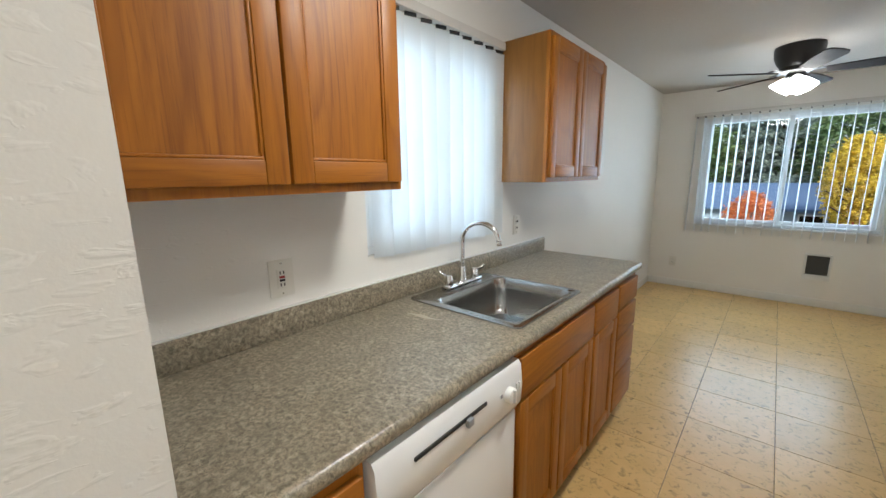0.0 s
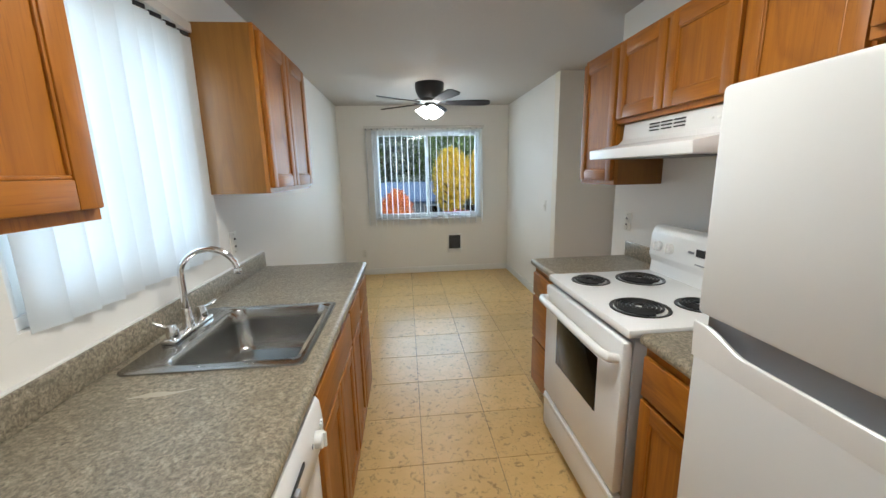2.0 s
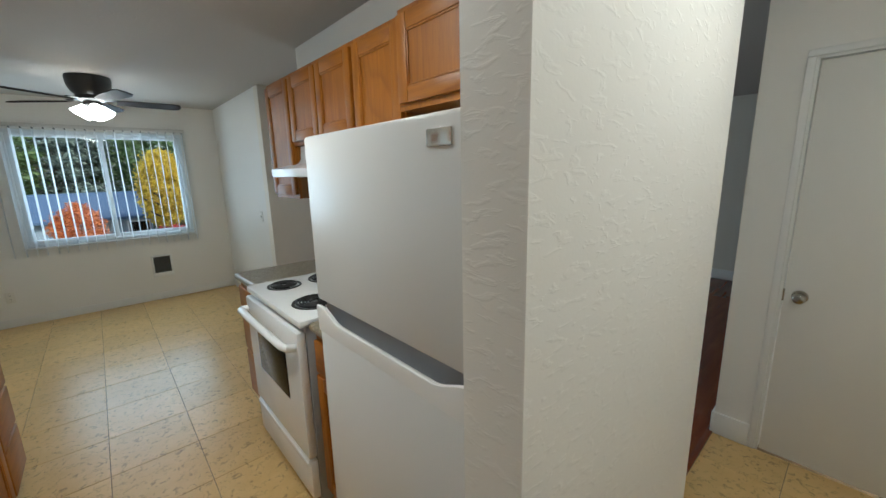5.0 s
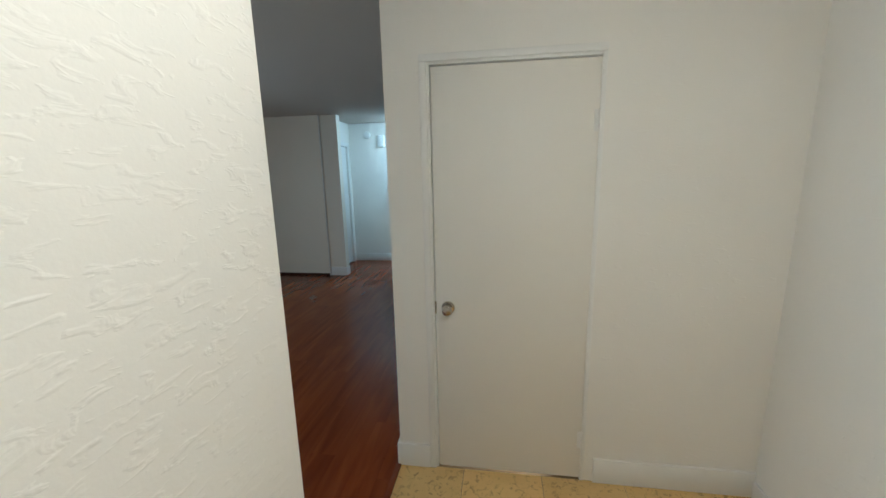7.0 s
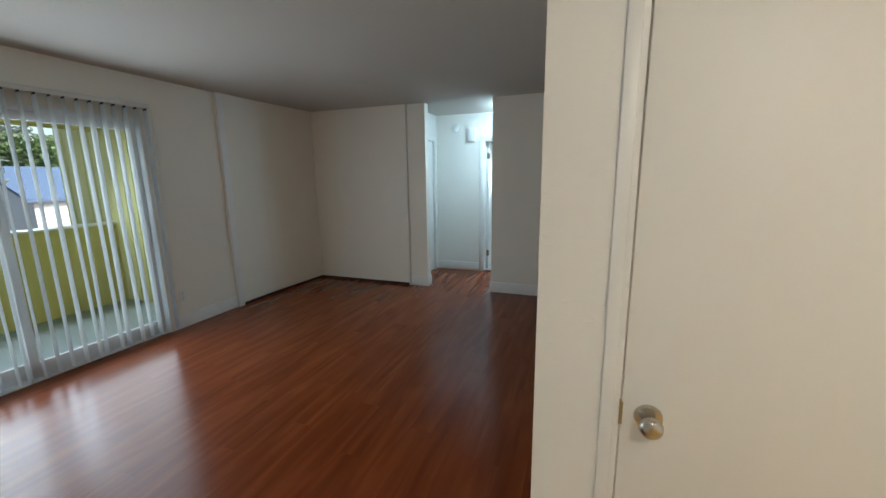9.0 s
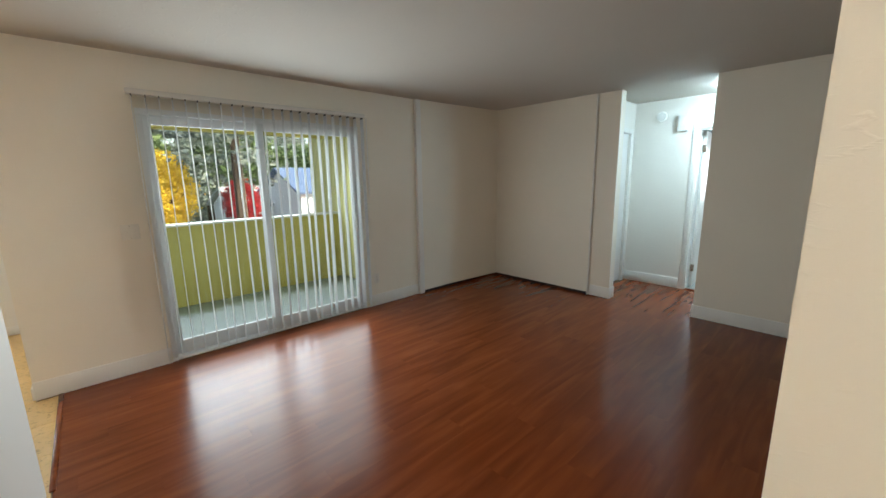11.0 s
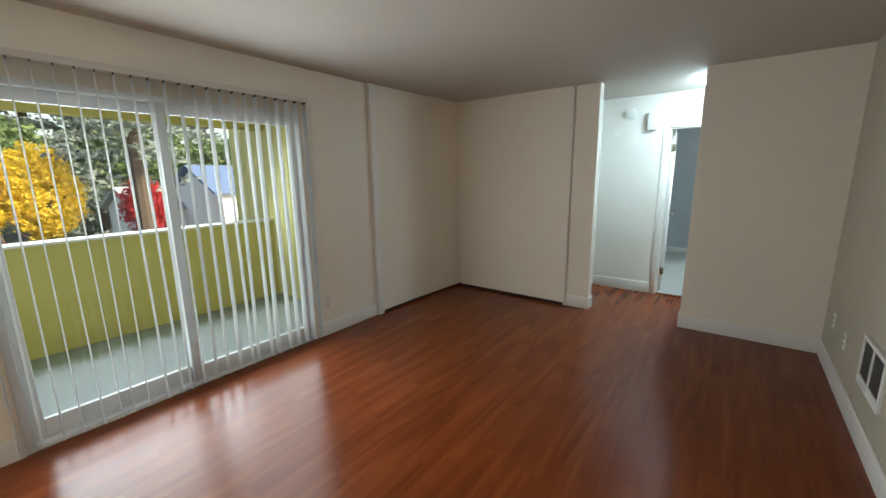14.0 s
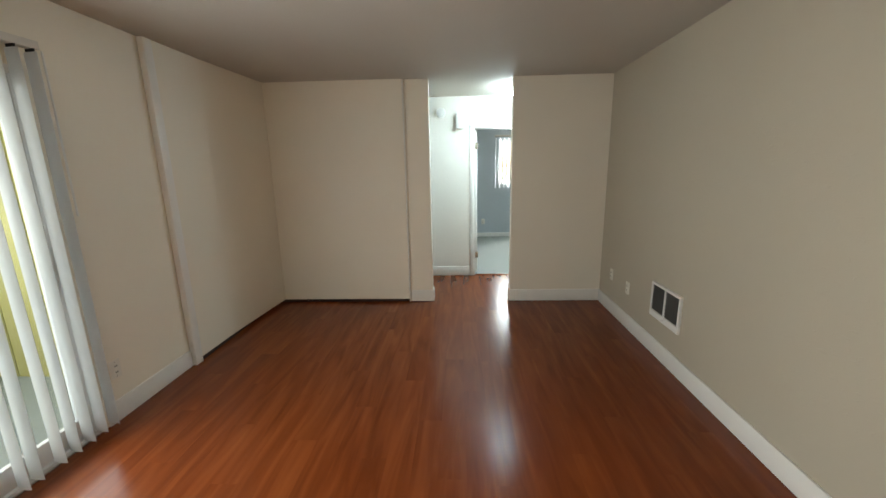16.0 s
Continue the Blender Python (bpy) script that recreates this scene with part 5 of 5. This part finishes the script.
def parked_car(m, colour, label, seed):
    t = thing("parked_car", m, label, "car")
    paintm = plain("car_paint", colour, 0.25)
    bm = bmesh.new()
    prof = [(0, 0.35), (0.05, 0.7), (0.9, 0.85), (1.5, 1.38), (3.0, 1.42), (3.8, 0.95), (4.35, 0.85), (4.4, 0.35)]
    rows = [[bm.verts.new((x, y * (0.86 if z > 1.1 else 1.0), z)) for x, z in prof] for y in (-0.85, 0.85)]
    for k in range(len(prof)):
        j = (k + 1) % len(prof)
        bm.faces.new((rows[0][k], rows[1][k], rows[1][j], rows[0][j]))
    bm.faces.new(rows[0]), bm.faces.new(list(reversed(rows[1])))
    bmesh.ops.recalc_face_normals(bm, faces=bm.faces)
    bmesh.ops.bevel(bm, geom=bm.edges[:], offset=0.07, segments=2, profile=0.5, affect="EDGES")
    part("body", bm, paintm, t)
    for s in (-1, 1):
        wb = bmesh.new()
        side = [wb.verts.new((x, s * 0.80, z)) for x, z in ((1.25, 0.92), (1.62, 1.30), (2.95, 1.33), (3.45, 0.95))]
        out = [wb.verts.new((v.co.x, s * 0.865, v.co.z)) for v in side]
        wb.faces.new(side), wb.faces.new(out)
        for k in range(4):
            wb.faces.new((side[k], side[(k + 1) % 4], out[(k + 1) % 4], out[k]))
        bmesh.ops.recalc_face_normals(wb, faces=wb.faces)
        part("side_window", wb, OVENGLASS, t, smooth=False)
        for x in (0.85, 3.5):
            wh = part("wheel", cyl(bmesh.new(), (x, s * 0.78, 0.33), 0.33, 0.22, "y", seg=20, bevel=0.04), BLACK, t)
            part("rim", cyl(bmesh.new(), (x, s * 0.88, 0.33), 0.19, 0.03, "y", seg=14), STEEL, wh)
    return t


parked_car(pose(6.6, 23.2, G + 0.02, 0, 0, 8), (0.6, 0.62, 0.63), "white car parked by the road", 1)
parked_car(pose(4.0, 20.2, G + 0.02, 0, 0, 4), (0.05, 0.055, 0.06), "dark car parked by the road", 2)
parked_car(pose(9.6, 22.2, G + 0.02, 0, 0, 6), (0.45, 0.02, 0.03), "red car parked by the road", 3)
parked_car(pose(0.0, 19.6, G + 0.02, 0, 0, 2), (0.5, 0.51, 0.53), "silver car parked by the road", 4)
parked_car(pose(-9.0, 3.0, G + 0.02, 0, 0, 80), (0.7, 0.71, 0.72), "white car parked beside the building", 5)
pole_t = thing("utility_pole", pose(0, 13.5, G), "wooden utility pole with an overhead cable", "utility pole")
part("pole", cyl(bmesh.new(), (-40, 0, 4.3), 0.14, 8.6, seg=12), BARK, pole_t)
part("pole", cyl(bmesh.new(), (60, 0, 4.3), 0.14, 8.6, seg=12), BARK, pole_t)
part("cable", tube(bmesh.new(), [(x, 0, 6.0 + 0.0006 * (x - 8) ** 2) for x in range(-40, 61, 5)], 0.02, 6), BLACK, pole_t)

# ---- floor pieces ----
T0, T1, S = 0.036, 1.965, 0.4048
tiles = solid("floor_tiles", box(-1.9, -1.46, -0.02, 1.66, 5.91, -0.006), GROUT, "cork-coloured square floor tiles with thin joints", "tile floor", "structure")
solid("floor_tile_bed", box(1.66, -1.46, -0.02, 2.74, 0.30, -0.006), GROUT, "tile bed in the entry", "tile floor", "structure")
shared = {}


def tile_at(x0, y0, x1, y1):
    key = (round(x1 - x0, 3), round(y1 - y0, 3))
    if key not in shared:
        shared[key] = mesh_of("floor_tile", box(0, 0, 0, *key, 0.006, bevel=0.0012), TILE)
    o = new("floor_tile", shared[key])
    o.parent = tiles
    o.matrix_basis = pose(x0, y0, -0.006)


J = 0.0015
for i in range(-6, 8):
    for j in range(-9, 11):
        a, b = T0 + i * S, T1 + j * S
        x0, x1, y0, y1 = a + J, a + S - J, b + J, b + S - J
        lo_x, hi_x = (-0.93, 1.66) if b + S / 2 > 0.30 else (-1.9, 2.74)
        if b + S / 2 > 4.02:
            hi_x = 1.53
        x0, x1, y0, y1 = max(x0, lo_x), min(x1, hi_x), max(y0, -1.46), min(y1, 5.91)
        if x1 - x0 > 0.02 and y1 - y0 > 0.02:
            if x1 > 1.66 and y1 > 0.285:
                y1 = 0.285
            tile_at(x0, y0, x1, y1)

planks = solid("floor_planks", box(1.66, 0.30, -0.02, 7.64, 4.02, -0.0045), PLANKBED, "glossy red-brown laminate plank floor", "wood floor", "structure")
solid("floor_plank_bed", cuboid(box(6.54, -0.80, -0.02, 7.64, 0.10, -0.0045), 2.87, 0.10, -0.02, 7.64, 0.30, -0.0045), PLANKBED, "underlay of the hallway planks", "wood floor", "structure")
PW, PL = 0.143, 1.22
pshared = {}
rnd = random.Random(4)


def plank_at(x0, y0, x1, y1):
    key = (round(x1 - x0, 3), round(y1 - y0, 3))
    if key not in pshared:
        pshared[key] = mesh_of("plank", box(0, 0, 0, *key, 0.006), PLANK)
    o = new("plank", pshared[key])
    o.parent = planks
    o.matrix_basis = pose(x0, y0, -0.006)


row = 0
y = 1.5355 - 17 * PW
while y < 4.02:
    ya, yb = max(y, -0.80), min(y + PW - 0.0003, 4.02)
    x = 3.886 - 4 * PL + ((row * 0.37) % 1.0 if row != 17 else 0.0) * PL
    while x < 7.61:
        xa, xb = x, x + PL - 0.0003
        lo_x = 1.66 if ya > 0.30 else (2.87 if ya > 0.22 else 6.66)
        hi_x = 7.61 if ya < 2.38 else 6.54
        if hi_x > 7 and yb > 2.40 and xa > 6.54:
            yb = 2.40
        if lo_x == 2.87 and xa < 2.87 and xb > 1.68:
            plank_at(max(xa, 1.66), 0.316, min(xb, 2.869), yb)
        xa, xb = max(xa, lo_x), min(xb, hi_x)
        if xb - xa > 0.02 and yb - ya > 0.01:
            plank_at(xa, ya, xb, yb)
        x += PL
    row += 1
    y += PW
